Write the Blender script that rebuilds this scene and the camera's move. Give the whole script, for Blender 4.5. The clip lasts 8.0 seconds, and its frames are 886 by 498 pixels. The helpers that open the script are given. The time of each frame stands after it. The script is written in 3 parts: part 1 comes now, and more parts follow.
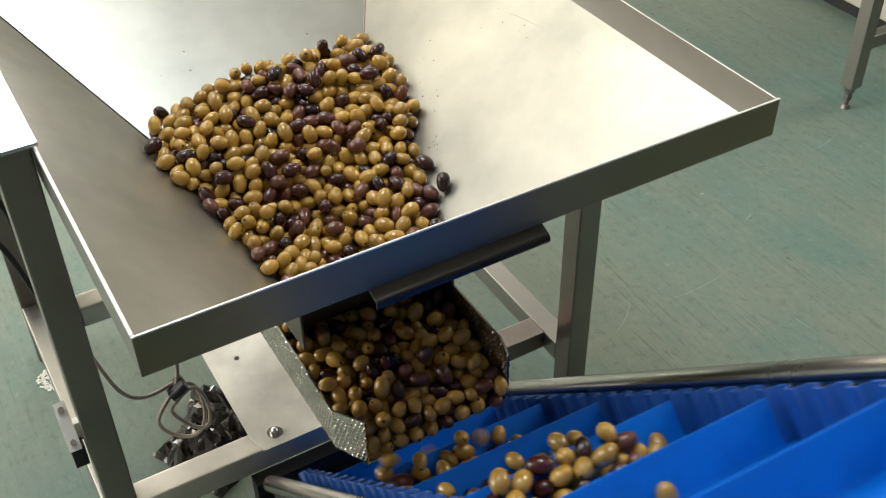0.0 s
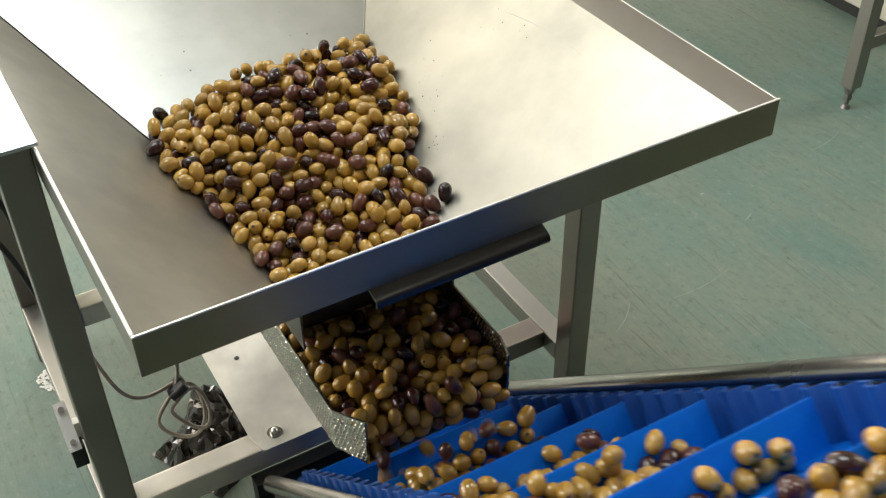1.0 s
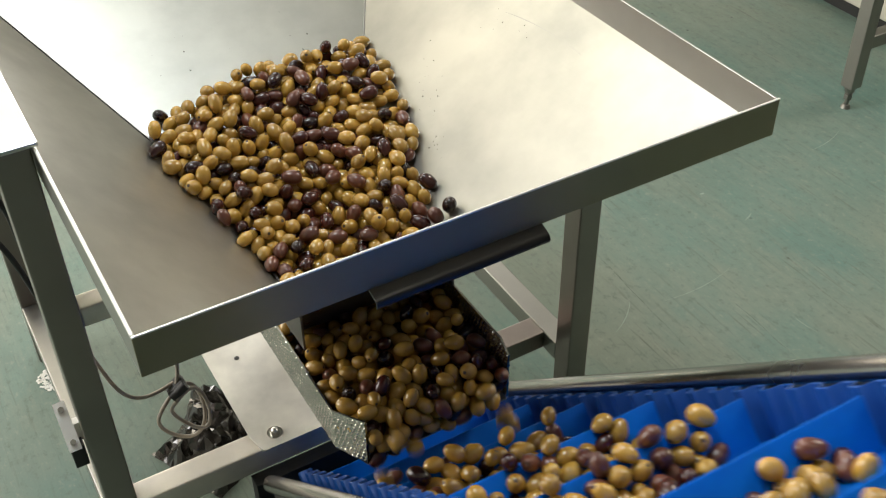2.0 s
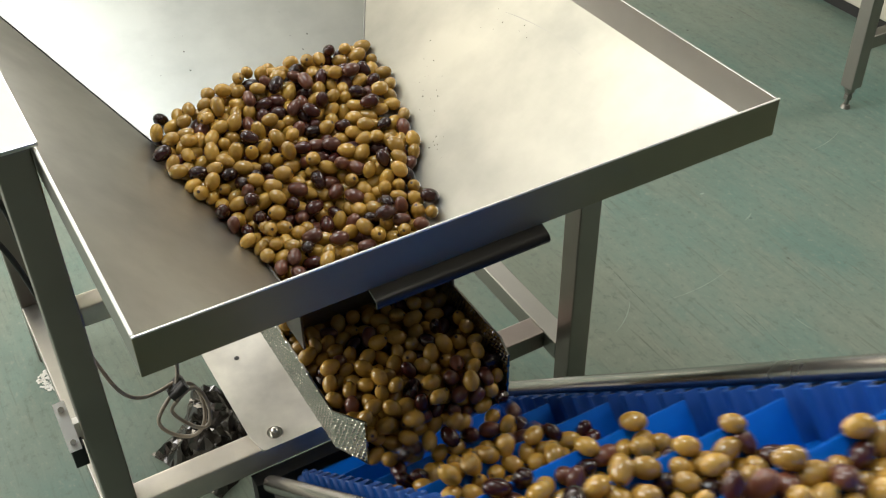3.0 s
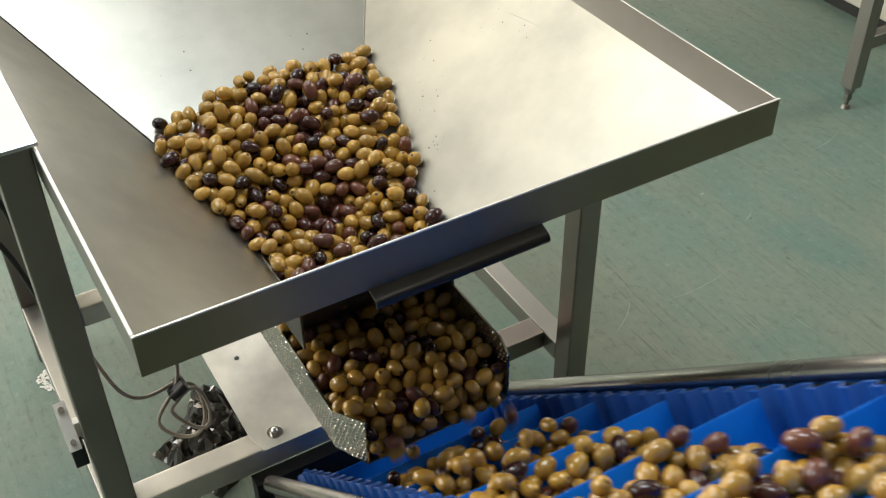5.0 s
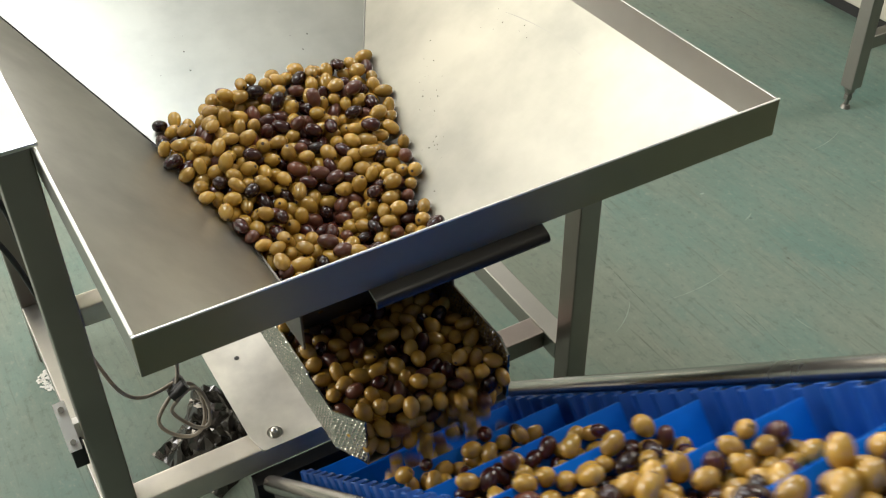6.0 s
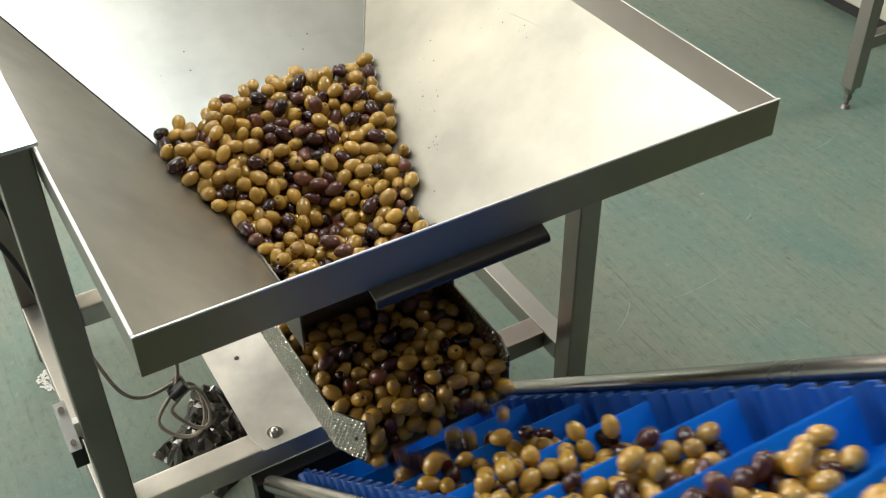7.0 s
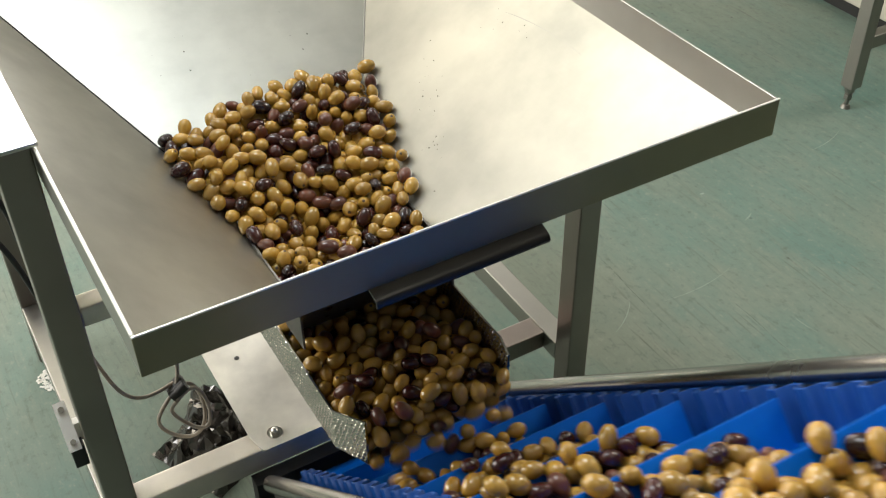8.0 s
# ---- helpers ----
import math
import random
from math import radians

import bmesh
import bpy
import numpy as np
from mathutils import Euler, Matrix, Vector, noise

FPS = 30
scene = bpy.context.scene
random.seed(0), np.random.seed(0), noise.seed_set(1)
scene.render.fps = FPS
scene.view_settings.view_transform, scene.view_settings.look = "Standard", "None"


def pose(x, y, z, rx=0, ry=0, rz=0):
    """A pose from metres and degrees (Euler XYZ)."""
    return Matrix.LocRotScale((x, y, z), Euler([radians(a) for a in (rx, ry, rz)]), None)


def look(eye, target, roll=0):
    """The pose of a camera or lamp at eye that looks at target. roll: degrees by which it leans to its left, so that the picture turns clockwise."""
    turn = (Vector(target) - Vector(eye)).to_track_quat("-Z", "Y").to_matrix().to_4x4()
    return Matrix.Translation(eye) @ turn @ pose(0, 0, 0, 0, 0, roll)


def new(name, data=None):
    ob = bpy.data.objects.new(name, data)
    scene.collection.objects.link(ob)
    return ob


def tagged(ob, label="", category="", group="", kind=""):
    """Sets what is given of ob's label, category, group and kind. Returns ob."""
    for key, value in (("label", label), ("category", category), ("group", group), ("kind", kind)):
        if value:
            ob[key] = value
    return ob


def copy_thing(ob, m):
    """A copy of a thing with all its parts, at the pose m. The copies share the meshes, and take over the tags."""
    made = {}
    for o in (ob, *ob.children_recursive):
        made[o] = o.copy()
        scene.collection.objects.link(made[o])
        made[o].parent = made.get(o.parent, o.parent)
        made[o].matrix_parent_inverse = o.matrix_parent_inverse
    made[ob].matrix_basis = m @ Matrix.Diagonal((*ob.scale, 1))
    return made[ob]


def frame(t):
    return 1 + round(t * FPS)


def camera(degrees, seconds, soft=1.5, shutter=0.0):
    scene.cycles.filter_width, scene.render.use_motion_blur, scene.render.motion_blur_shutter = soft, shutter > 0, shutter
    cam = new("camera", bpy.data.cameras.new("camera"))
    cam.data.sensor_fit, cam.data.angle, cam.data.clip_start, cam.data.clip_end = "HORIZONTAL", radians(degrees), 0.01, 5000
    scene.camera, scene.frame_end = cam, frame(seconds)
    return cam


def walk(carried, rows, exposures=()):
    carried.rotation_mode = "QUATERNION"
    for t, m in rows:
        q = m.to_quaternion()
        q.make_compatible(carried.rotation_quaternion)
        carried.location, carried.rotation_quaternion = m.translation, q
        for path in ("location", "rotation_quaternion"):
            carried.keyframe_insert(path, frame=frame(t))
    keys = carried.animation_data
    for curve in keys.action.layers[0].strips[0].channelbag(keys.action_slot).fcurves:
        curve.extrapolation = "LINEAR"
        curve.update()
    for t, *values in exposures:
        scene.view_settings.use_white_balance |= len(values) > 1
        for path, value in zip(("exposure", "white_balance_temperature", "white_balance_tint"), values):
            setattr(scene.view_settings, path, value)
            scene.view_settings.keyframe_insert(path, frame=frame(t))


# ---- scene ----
from mathutils import Quaternion

# ---- camera ----
cam = camera(44.5, 8.0, soft=1.2, shutter=0.7)
EYE = (0.0, 0.0, 1.5)
CAM_POSE = look(EYE, (0.382, 0.672, 0.865), -0.97)
walk(cam, [(0.0, CAM_POSE), (8.0, CAM_POSE)], exposures=[(0.0, 0.04), (1.5, 0.04), (3.0, -0.04), (4.5, -0.05), (6.5, 0.05), (8.0, 0.07)])

# ---- world and light ----
world = bpy.data.worlds.new("world")
scene.world = world
world.use_nodes = True
wn = world.node_tree.nodes
sky = wn.new("ShaderNodeTexSky")
sky.sky_type, sky.sun_disc, sky.sun_elevation, sky.sun_rotation = "NISHITA", False, radians(45), radians(40)
world.node_tree.links.new(sky.outputs[0], wn["Background"].inputs[0])
wn["Background"].inputs[1].default_value = 0.08


def area_lamp(name, m, sx, sy, watts, colour):
    data = bpy.data.lights.new(name, "AREA")
    data.shape, data.size, data.size_y, data.energy, data.color = "RECTANGLE", sx, sy, watts, colour
    ob = new(name, data)
    ob.matrix_world = m
    return ob


CEILING = 4.2
# x, y, width, length, watts, colour of the wide ceiling lights; all unseen, the last two added as fill
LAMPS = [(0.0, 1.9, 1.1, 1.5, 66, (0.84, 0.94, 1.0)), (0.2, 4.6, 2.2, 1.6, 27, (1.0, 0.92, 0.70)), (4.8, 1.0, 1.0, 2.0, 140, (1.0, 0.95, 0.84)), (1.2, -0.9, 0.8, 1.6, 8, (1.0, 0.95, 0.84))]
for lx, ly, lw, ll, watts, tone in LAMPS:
    area_lamp("unseen_ceiling_light", pose(lx, ly, CEILING - 0.125), lw, ll, watts, tone)
# daylight in the west window; the open gate and the high window of the north wall are added to brighten the steel
WIN_Y0, WIN_Y1, WIN_Z0, WIN_Z1 = 2.2, 5.6, 0.9, 3.4
GATE_X0, GATE_X1, GATE_TOP, NORTH = -2.6, 0.7, 2.9, 6.4
area_lamp("window_daylight", Matrix.Translation((-3.28, (WIN_Y0 + WIN_Y1) / 2, (WIN_Z0 + WIN_Z1) / 2)) @ pose(0, 0, 0, 0, -90, 0), WIN_Z1 - WIN_Z0, WIN_Y1 - WIN_Y0, 270, (1.0, 0.97, 0.92))
area_lamp("added_gate_daylight", Matrix.Translation(((GATE_X0 + GATE_X1) / 2, NORTH + 0.08, GATE_TOP / 2)) @ pose(0, 0, 0, -90, 0, 0), GATE_X1 - GATE_X0, GATE_TOP, 138, (1.0, 0.88, 0.66))
HIGH_X0, HIGH_X1, HIGH_Z0, HIGH_Z1 = 1.3, 3.4, 1.4, 3.8
area_lamp("added_high_window_daylight", Matrix.Translation(((HIGH_X0 + HIGH_X1) / 2, NORTH + 0.08, (HIGH_Z0 + HIGH_Z1) / 2)) @ pose(0, 0, 0, -90, 0, 0), HIGH_X1 - HIGH_X0, HIGH_Z1 - HIGH_Z0, 120, (1.0, 0.97, 0.92))


# ---- materials ----
def material(name, colour=(0.5, 0.5, 0.5), rough=0.5, metal=0.0):
    m = bpy.data.materials.new(name)
    m.use_nodes = True
    b = m.node_tree.nodes["Principled BSDF"]
    b.inputs["Base Color"].default_value = (*colour, 1)
    b.inputs["Roughness"].default_value = rough
    b.inputs["Metallic"].default_value = metal
    return m, b, m.node_tree.nodes, m.node_tree.links


def mixed(nodes, links, fac, a, b):
    n = nodes.new("ShaderNodeMix")
    n.data_type = "RGBA"
    for sock, value in ((n.inputs[0], fac), (n.inputs[6], a), (n.inputs[7], b)):
        if isinstance(value, bpy.types.NodeSocket):
            links.new(value, sock)
        elif isinstance(value, tuple):
            sock.default_value = (*value, 1)
        else:
            sock.default_value = value
    return n.outputs[2]


def noise_tex(nodes, links, scale, detail=4.0, stretch=None, rough=0.55):
    co = nodes.new("ShaderNodeTexCoord")
    out = co.outputs["Object"]
    if stretch:
        mp = nodes.new("ShaderNodeMapping")
        mp.inputs["Scale"].default_value = stretch
        links.new(out, mp.inputs[0])
        out = mp.outputs[0]
    n = nodes.new("ShaderNodeTexNoise")
    n.inputs["Scale"].default_value, n.inputs["Detail"].default_value = scale, detail
    n.inputs["Roughness"].default_value = rough
    links.new(out, n.inputs["Vector"])
    return n.outputs["Fac"]


def ramp(nodes, links, fac, stops):
    r = nodes.new("ShaderNodeValToRGB")
    els = r.color_ramp.elements
    while len(els) < len(stops):
        els.new(0.5)
    for e, (p, c) in zip(els, stops):
        e.position = p
        e.color = (c, c, c, 1) if not isinstance(c, tuple) else (*c, 1)
    links.new(fac, r.inputs[0])
    return r.outputs[0]


def bump(nodes, links, b, height, strength, distance):
    n = nodes.new("ShaderNodeBump")
    n.inputs["Strength"].default_value, n.inputs["Distance"].default_value = strength, distance
    links.new(height, n.inputs["Height"])
    links.new(n.outputs[0], b.inputs["Normal"])


def steel(name, colour=(0.60, 0.585, 0.55), rough=0.33, stretch=(6, 6, 160), stain=0.15, spread=5):
    """Brushed stainless steel; stretch sets the way of the grain."""
    m, b, n, l = material(name, colour, rough, 1.0)
    grain = noise_tex(n, l, 6, 3, stretch)
    cloud = noise_tex(n, l, spread, 5)
    dark = tuple(c * (1 - stain) for c in colour)
    l.new(mixed(n, l, ramp(n, l, cloud, [(0.35, 0.0), (0.7, 1.0)]), colour, dark), b.inputs["Base Color"])
    mul = n.new("ShaderNodeMapRange")
    mul.inputs["To Min"].default_value, mul.inputs["To Max"].default_value = rough - 0.07, rough + 0.09
    l.new(cloud, mul.inputs["Value"])
    l.new(mul.outputs[0], b.inputs["Roughness"])
    bump(n, l, b, grain, 0.12, 0.0006)
    return m


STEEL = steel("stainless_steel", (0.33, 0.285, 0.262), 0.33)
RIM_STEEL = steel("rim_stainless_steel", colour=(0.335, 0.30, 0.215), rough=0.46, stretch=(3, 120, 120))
# same tubes as STEEL; light on tops and beam put into paler colours
LIT_TOP_STEEL = steel("lit_top_tube_steel", (0.72, 0.71, 0.67), 0.34, (120, 3, 120), 0.1)
LIT_BEAM_STEEL = steel("lit_beam_tube_steel", (0.86, 0.81, 0.74), 0.32, (3, 120, 120), 0.25, 9)
LIT_BEAM_STEEL.node_tree.nodes["Principled BSDF"].inputs["Metallic"].default_value = 0.5
PLATE = steel("lit_plate_steel", (0.90, 0.87, 0.79), 0.36, (40, 5, 40), 0.38, 9)
PLATE.node_tree.nodes["Principled BSDF"].inputs["Metallic"].default_value = 0.3      # mostly diffuse; the light on the plate is put into its colour
# highlight on the rim's edge, as a pale colour
RIM_GLINT = steel("rim_edge_glint", (0.86, 0.85, 0.82), 0.30, (40, 40, 40), 0.12)
RIM_GLINT.node_tree.nodes["Principled BSDF"].inputs["Metallic"].default_value = 0.6
STEEL_Y = steel("stainless_steel_grain_along_y", colour=(0.40, 0.39, 0.36), rough=0.38, stretch=(120, 3, 120))
SHEET = steel("stainless_sheet", (0.575, 0.560, 0.505), 0.38, (40, 5, 40), 0.30, 6)
# hopper sheet under the rim, with the shade there put into its colour
SHADED_SHEET = steel("shaded_hopper_sheet", (0.20, 0.19, 0.175), 0.45)
DULL = steel("dull_stainless_steel", (0.42, 0.41, 0.39), 0.42)
CHROME = material("polished_steel", (0.7, 0.68, 0.65), 0.15, 1.0)[0]
BLACK_STEEL = steel("dark_steel", (0.060, 0.058, 0.056), 0.3, (3, 90, 90), 0.3)
BLACK = material("black_rubber", (0.012, 0.012, 0.012), 0.55)[0]
CABLE = material("grey_cable_sheath", (0.30, 0.26, 0.21), 0.5)[0]
PAINT_WHITE = material("off_white_coating", (0.75, 0.73, 0.68), 0.45)[0]


def floor_material():
    m, b, n, l = material("worn_green_floor_paint", (0.2, 0.27, 0.23), 0.5)
    big = noise_tex(n, l, 1.1, 5, None, 0.6)
    teal = noise_tex(n, l, 2.6, 5, (1, 0.55, 1), 0.6)
    mid = noise_tex(n, l, 8, 7, (1.6, 0.5, 1), 0.65)
    fine = noise_tex(n, l, 60, 6, (1, 0.7, 1), 0.75)
    # trowel strokes and drag marks, all the same way
    strokes = noise_tex(n, l, 1.0, 6, (38, 3.2, 1), 0.7)
    marks = noise_tex(n, l, 1.0, 5, (120, 5.0, 1), 0.6)
    co = n.new("ShaderNodeTexCoord")
    specks = n.new("ShaderNodeTexVoronoi")
    specks.inputs["Scale"].default_value = 9.0
    l.new(co.outputs["Object"], specks.inputs["Vector"])
    c = mixed(n, l, ramp(n, l, big, [(0.36, 0.0), (0.64, 1.0)]), (0.157, 0.186, 0.144), (0.112, 0.167, 0.136))
    c = mixed(n, l, ramp(n, l, teal, [(0.46, 0.0), (0.68, 0.75)]), c, (0.068, 0.161, 0.138))
    c = mixed(n, l, ramp(n, l, strokes, [(0.50, 0.0), (0.80, 0.40)]), c, (0.199, 0.229, 0.181))
    c = mixed(n, l, ramp(n, l, strokes, [(0.25, 0.38), (0.46, 0.0)]), c, (0.077, 0.101, 0.081))
    c = mixed(n, l, ramp(n, l, mid, [(0.52, 0.0), (0.74, 0.65)]), c, (0.199, 0.220, 0.174))
    dirt = n.new("ShaderNodeMath")
    dirt.operation = "MULTIPLY"
    l.new(ramp(n, l, marks, [(0.56, 0.0), (0.72, 1.0)]), dirt.inputs[0])
    l.new(ramp(n, l, mid, [(0.40, 0.0), (0.62, 0.7)]), dirt.inputs[1])
    c = mixed(n, l, dirt.outputs[0], c, (0.060, 0.065, 0.050))
    c = mixed(n, l, ramp(n, l, fine, [(0.53, 0.0), (0.70, 0.65)]), c, (0.068, 0.084, 0.070))
    c = mixed(n, l, ramp(n, l, fine, [(0.30, 0.6), (0.44, 0.0)]), c, (0.217, 0.240, 0.194))
    c = mixed(n, l, ramp(n, l, specks.outputs["Distance"], [(0.020, 0.75), (0.045, 0.0)]), c, (0.036, 0.036, 0.027))
    l.new(c, b.inputs["Base Color"])
    l.new(ramp(n, l, mid, [(0.3, 0.48), (0.7, 0.75)]), b.inputs["Roughness"])
    bump(n, l, b, fine, 0.2, 0.0015)
    return m


FLOOR = floor_material()
WALL = material("cream_wall_panel", (0.5, 0.48, 0.42), 0.7)[0]
EAST_WALL = material("pale_wall_panel", (0.70, 0.66, 0.58), 0.65)[0]
DARK_WALL = material("dark_wall_panel", (0.06, 0.06, 0.06), 0.6)[0]
CEIL = material("grey_ceiling_panel", (0.45, 0.44, 0.42), 0.8)[0]


def belt_material(name, light, dark, gloss):
    m, b, n, l = material(name, light, 0.45)
    c = noise_tex(n, l, 14, 5)
    l.new(mixed(n, l, ramp(n, l, c, [(0.4, 0.0), (0.75, 1.0)]), light, dark), b.inputs["Base Color"])
    l.new(ramp(n, l, c, [(0.3, 0.36), (0.7, 0.55)]), b.inputs["Roughness"])
    b.inputs["Specular IOR Level"].default_value = gloss
    return m


BLUE = belt_material("blue_belt_plastic", (0.001, 0.120, 0.54), (0.001, 0.078, 0.38), 0.08)
# sidewalls take a darker blue than sheet and cleats
SIDE_BLUE = belt_material("darker_sidewall_blue", (0.002, 0.070, 0.31), (0.002, 0.045, 0.22), 0.3)


EMBOSSED = material("embossed_stainless_steel", (0.52, 0.50, 0.45), 0.24, 1.0)[0]
RAIL = steel("polished_rail_steel", (0.50, 0.475, 0.45), 0.24, (4, 4, 4), 0.08)
CREAM = material("cream_machine_paint", (0.55, 0.52, 0.44), 0.5)[0]
FILM, film_shader = material("black_plastic_film", (0.03, 0.026, 0.022), 0.12)[:2]
film_shader.inputs["IOR"].default_value = 1.8
SCRAP = material("dried_olive_skin", (0.03, 0.02, 0.012), 0.6)[0]
SCAR = material("stalk_scar", (0.05, 0.025, 0.008), 0.6)[0]


def olive_material(name, light, dark, spot, rough):
    m, b, n, l = material(name, light, rough)
    info = n.new("ShaderNodeObjectInfo")
    c = mixed(n, l, info.outputs["Random"], light, dark)
    mott = noise_tex(n, l, 130, 4)
    c = mixed(n, l, ramp(n, l, mott, [(0.55, 0.0), (0.8, 0.6)]), c, spot)
    big = noise_tex(n, l, 45, 2)
    c = mixed(n, l, ramp(n, l, big, [(0.5, 0.0), (0.75, 0.5)]), c, dark)
    l.new(c, b.inputs["Base Color"])
    b.inputs["Subsurface Weight"].default_value = 0.12
    b.inputs["Subsurface Radius"].default_value = (0.004, 0.003, 0.001)
    b.inputs["Coat Weight"].default_value = 0.7
    b.inputs["Coat Roughness"].default_value = 0.05
    bump(n, l, b, mott, 0.12, 0.0006)
    return m


GREEN_OLIVE = olive_material("green_olive_skin", (0.53, 0.300, 0.050), (0.33, 0.182, 0.029), (0.23, 0.108, 0.020), 0.26)
DARK_OLIVE = olive_material("dark_olive_skin", (0.062, 0.012, 0.009), (0.014, 0.004, 0.004), (0.075, 0.022, 0.012), 0.24)
DARK_OLIVE.node_tree.nodes["Principled BSDF"].inputs["Coat Weight"].default_value = 0.22
BROWN_OLIVE = olive_material("brown_olive_skin", (0.16, 0.050, 0.026), (0.080, 0.024, 0.018), (0.22, 0.10, 0.025), 0.28)
BROWN_OLIVE.node_tree.nodes["Principled BSDF"].inputs["Coat Weight"].default_value = 0.4

FAR_STEEL = steel("tarnished_steel", (0.27, 0.26, 0.235), 0.5)
SCUFF = material("scuffed_pale_paint", (0.235, 0.285, 0.245), 0.7)[0]
CRACK = material("dirt_filled_crack", (0.055, 0.06, 0.05), 0.8)[0]
CRACKS = ((1.168, 1.24, -93.5, 0.31), (1.324, 1.045, -92.2, 0.18), (1.52, 1.75, -90, 0.22))
SCUFFS = ((1.109, 1.208, 36, 0.10, 0.25, 0.0017), (1.549, 1.330, 24, 0.032, 0.25, 0.0020), (1.921, 1.456, 12, 0.126, 0.25, 0.0015), (1.517, 1.451, -7, 0.011, 0.25, 0.0060), (1.299, 1.201, 3, 0.191, 0.25, 0.0012), (1.400, 1.010, -83, 0.063, 0.25, 0.0012), (0.059, 1.797, -82, 0.105, 0.25, 0.0015))

# ---- building blocks ----
def part(name, bm, mat, parent=None, label="", smooth=False):
    me = bpy.data.meshes.new(name)
    bm.normal_update()
    bm.to_mesh(me)
    bm.free()
    me.materials.append(mat)
    if smooth:
        me.polygons.foreach_set("use_smooth", [True] * len(me.polygons))
        me.set_sharp_from_angle(angle=radians(40))
    ob = new(name, me)
    if parent:
        ob.parent = parent
    if label:
        ob["label"] = label
    return ob


def add_box(bm, lo, hi, bevel=0.0, seg=2):
    r = bmesh.ops.create_cube(bm, size=1.0)
    vs = r["verts"]
    for v in vs:
        v.co = Vector([lo[i] + (v.co[i] + 0.5) * (hi[i] - lo[i]) for i in range(3)])
    if bevel:
        es = list({e for v in vs for e in v.link_edges})
        bmesh.ops.bevel(bm, geom=es, offset=bevel, segments=seg, profile=0.5, affect="EDGES")
    return bm


def box(lo, hi, bevel=0.0, seg=2):
    return add_box(bmesh.new(), lo, hi, bevel, seg)


def slab(corners, t):
    """A sheet of metal with the given four or more corners, t thick away from its upper side."""
    bm = bmesh.new()
    up = [bm.verts.new(c) for c in corners]
    fa = bm.faces.new(up)
    bm.normal_update()
    nrm = fa.normal.copy()
    dn = [bm.verts.new(Vector(c) - nrm * t) for c in corners]
    bm.faces.new(dn[::-1])
    k = len(up)
    for i in range(k):
        bm.faces.new((up[i], dn[i], dn[(i + 1) % k], up[(i + 1) % k]))
    bmesh.ops.recalc_face_normals(bm, faces=bm.faces)
    return bm


def profile_along_x(pts, x0, x1):
    """A closed outline of (y, z) points drawn out from x0 to x1."""
    bm = bmesh.new()
    a = [bm.verts.new((x0, y, z)) for y, z in pts]
    b = [bm.verts.new((x1, y, z)) for y, z in pts]
    k = len(pts)
    bm.faces.new(a)
    bm.faces.new(b[::-1])
    for i in range(k):
        bm.faces.new((a[i], b[i], b[(i + 1) % k], a[(i + 1) % k]))
    bmesh.ops.recalc_face_normals(bm, faces=bm.faces)
    return bm


def rod(p0, p1, r, n=12, r2=None):
    bm = bmesh.new()
    return add_rod(bm, p0, p1, r, n, r2)


def add_rod(bm, p0, p1, r, n=12, r2=None):
    p0, p1 = Vector(p0), Vector(p1)
    d = p1 - p0
    m = Matrix.Translation((p0 + p1) / 2) @ d.to_track_quat("Z", "Y").to_matrix().to_4x4()
    bmesh.ops.create_cone(bm, cap_ends=True, segments=n, radius1=r, radius2=r if r2 is None else r2, depth=d.length, matrix=m)
    return bm


def add_dome(bm, c, r, scale=(1, 1, 1)):
    m = Matrix.Translation(c) @ Matrix.Diagonal((*scale, 1))
    bmesh.ops.create_icosphere(bm, subdivisions=2, radius=r, matrix=m)
    return bm


def hose(name, points, r, mat, parent=None, label=""):
    """A round cable through the points, as a mesh."""
    cu = bpy.data.curves.new(name, "CURVE")
    cu.dimensions, cu.bevel_depth, cu.bevel_resolution, cu.resolution_u = "3D", r, 3, 6
    sp = cu.splines.new("NURBS")
    sp.points.add(len(points) - 1)
    for p, co in zip(sp.points, points):
        p.co = (*co, 1)
    sp.use_endpoint_u, sp.order_u = True, 4
    tmp = bpy.data.objects.new("tmp", cu)
    me = bpy.data.meshes.new_from_object(tmp)
    bpy.data.objects.remove(tmp)
    me.materials.clear()
    me.materials.append(mat)
    me.polygons.foreach_set("use_smooth", [True] * len(me.polygons))
    me.name = name
    ob = new(name, me)
    if parent:
        ob.parent = parent
    if label:
        ob["label"] = label
    return ob


def thing(name, label, category, group="", at=(0, 0, 0)):
    ob = new(name)
    ob.empty_display_size = 0.05
    ob.location = at
    return tagged(ob, label, category, group)


# ---- the hall ----
tagged(part("floor", box((-3.4, -2.8, -0.2), (7.2, 8.2, 0)), FLOOR), "worn grey-green painted concrete floor", "floor", kind="structure")
for nm, lo, hi in (("wall_north", (GATE_X1, NORTH, 0), (HIGH_X0, NORTH + 0.2, CEILING)), ("wall_north_east", (HIGH_X1, NORTH, 0), (7, NORTH + 0.2, CEILING)), ("wall_north_sill", (HIGH_X0, NORTH, 0), (HIGH_X1, NORTH + 0.2, HIGH_Z0)), ("wall_north_head", (HIGH_X0, NORTH, HIGH_Z1), (HIGH_X1, NORTH + 0.2, CEILING)), ("wall_north_pier", (-3.2, NORTH, 0), (GATE_X0, NORTH + 0.2, CEILING)), ("wall_north_lintel", (GATE_X0, NORTH, GATE_TOP), (GATE_X1, NORTH + 0.2, CEILING))):
    tagged(part(nm, box(lo, hi), WALL), "plain cream panelled factory wall", "wall", kind="structure")
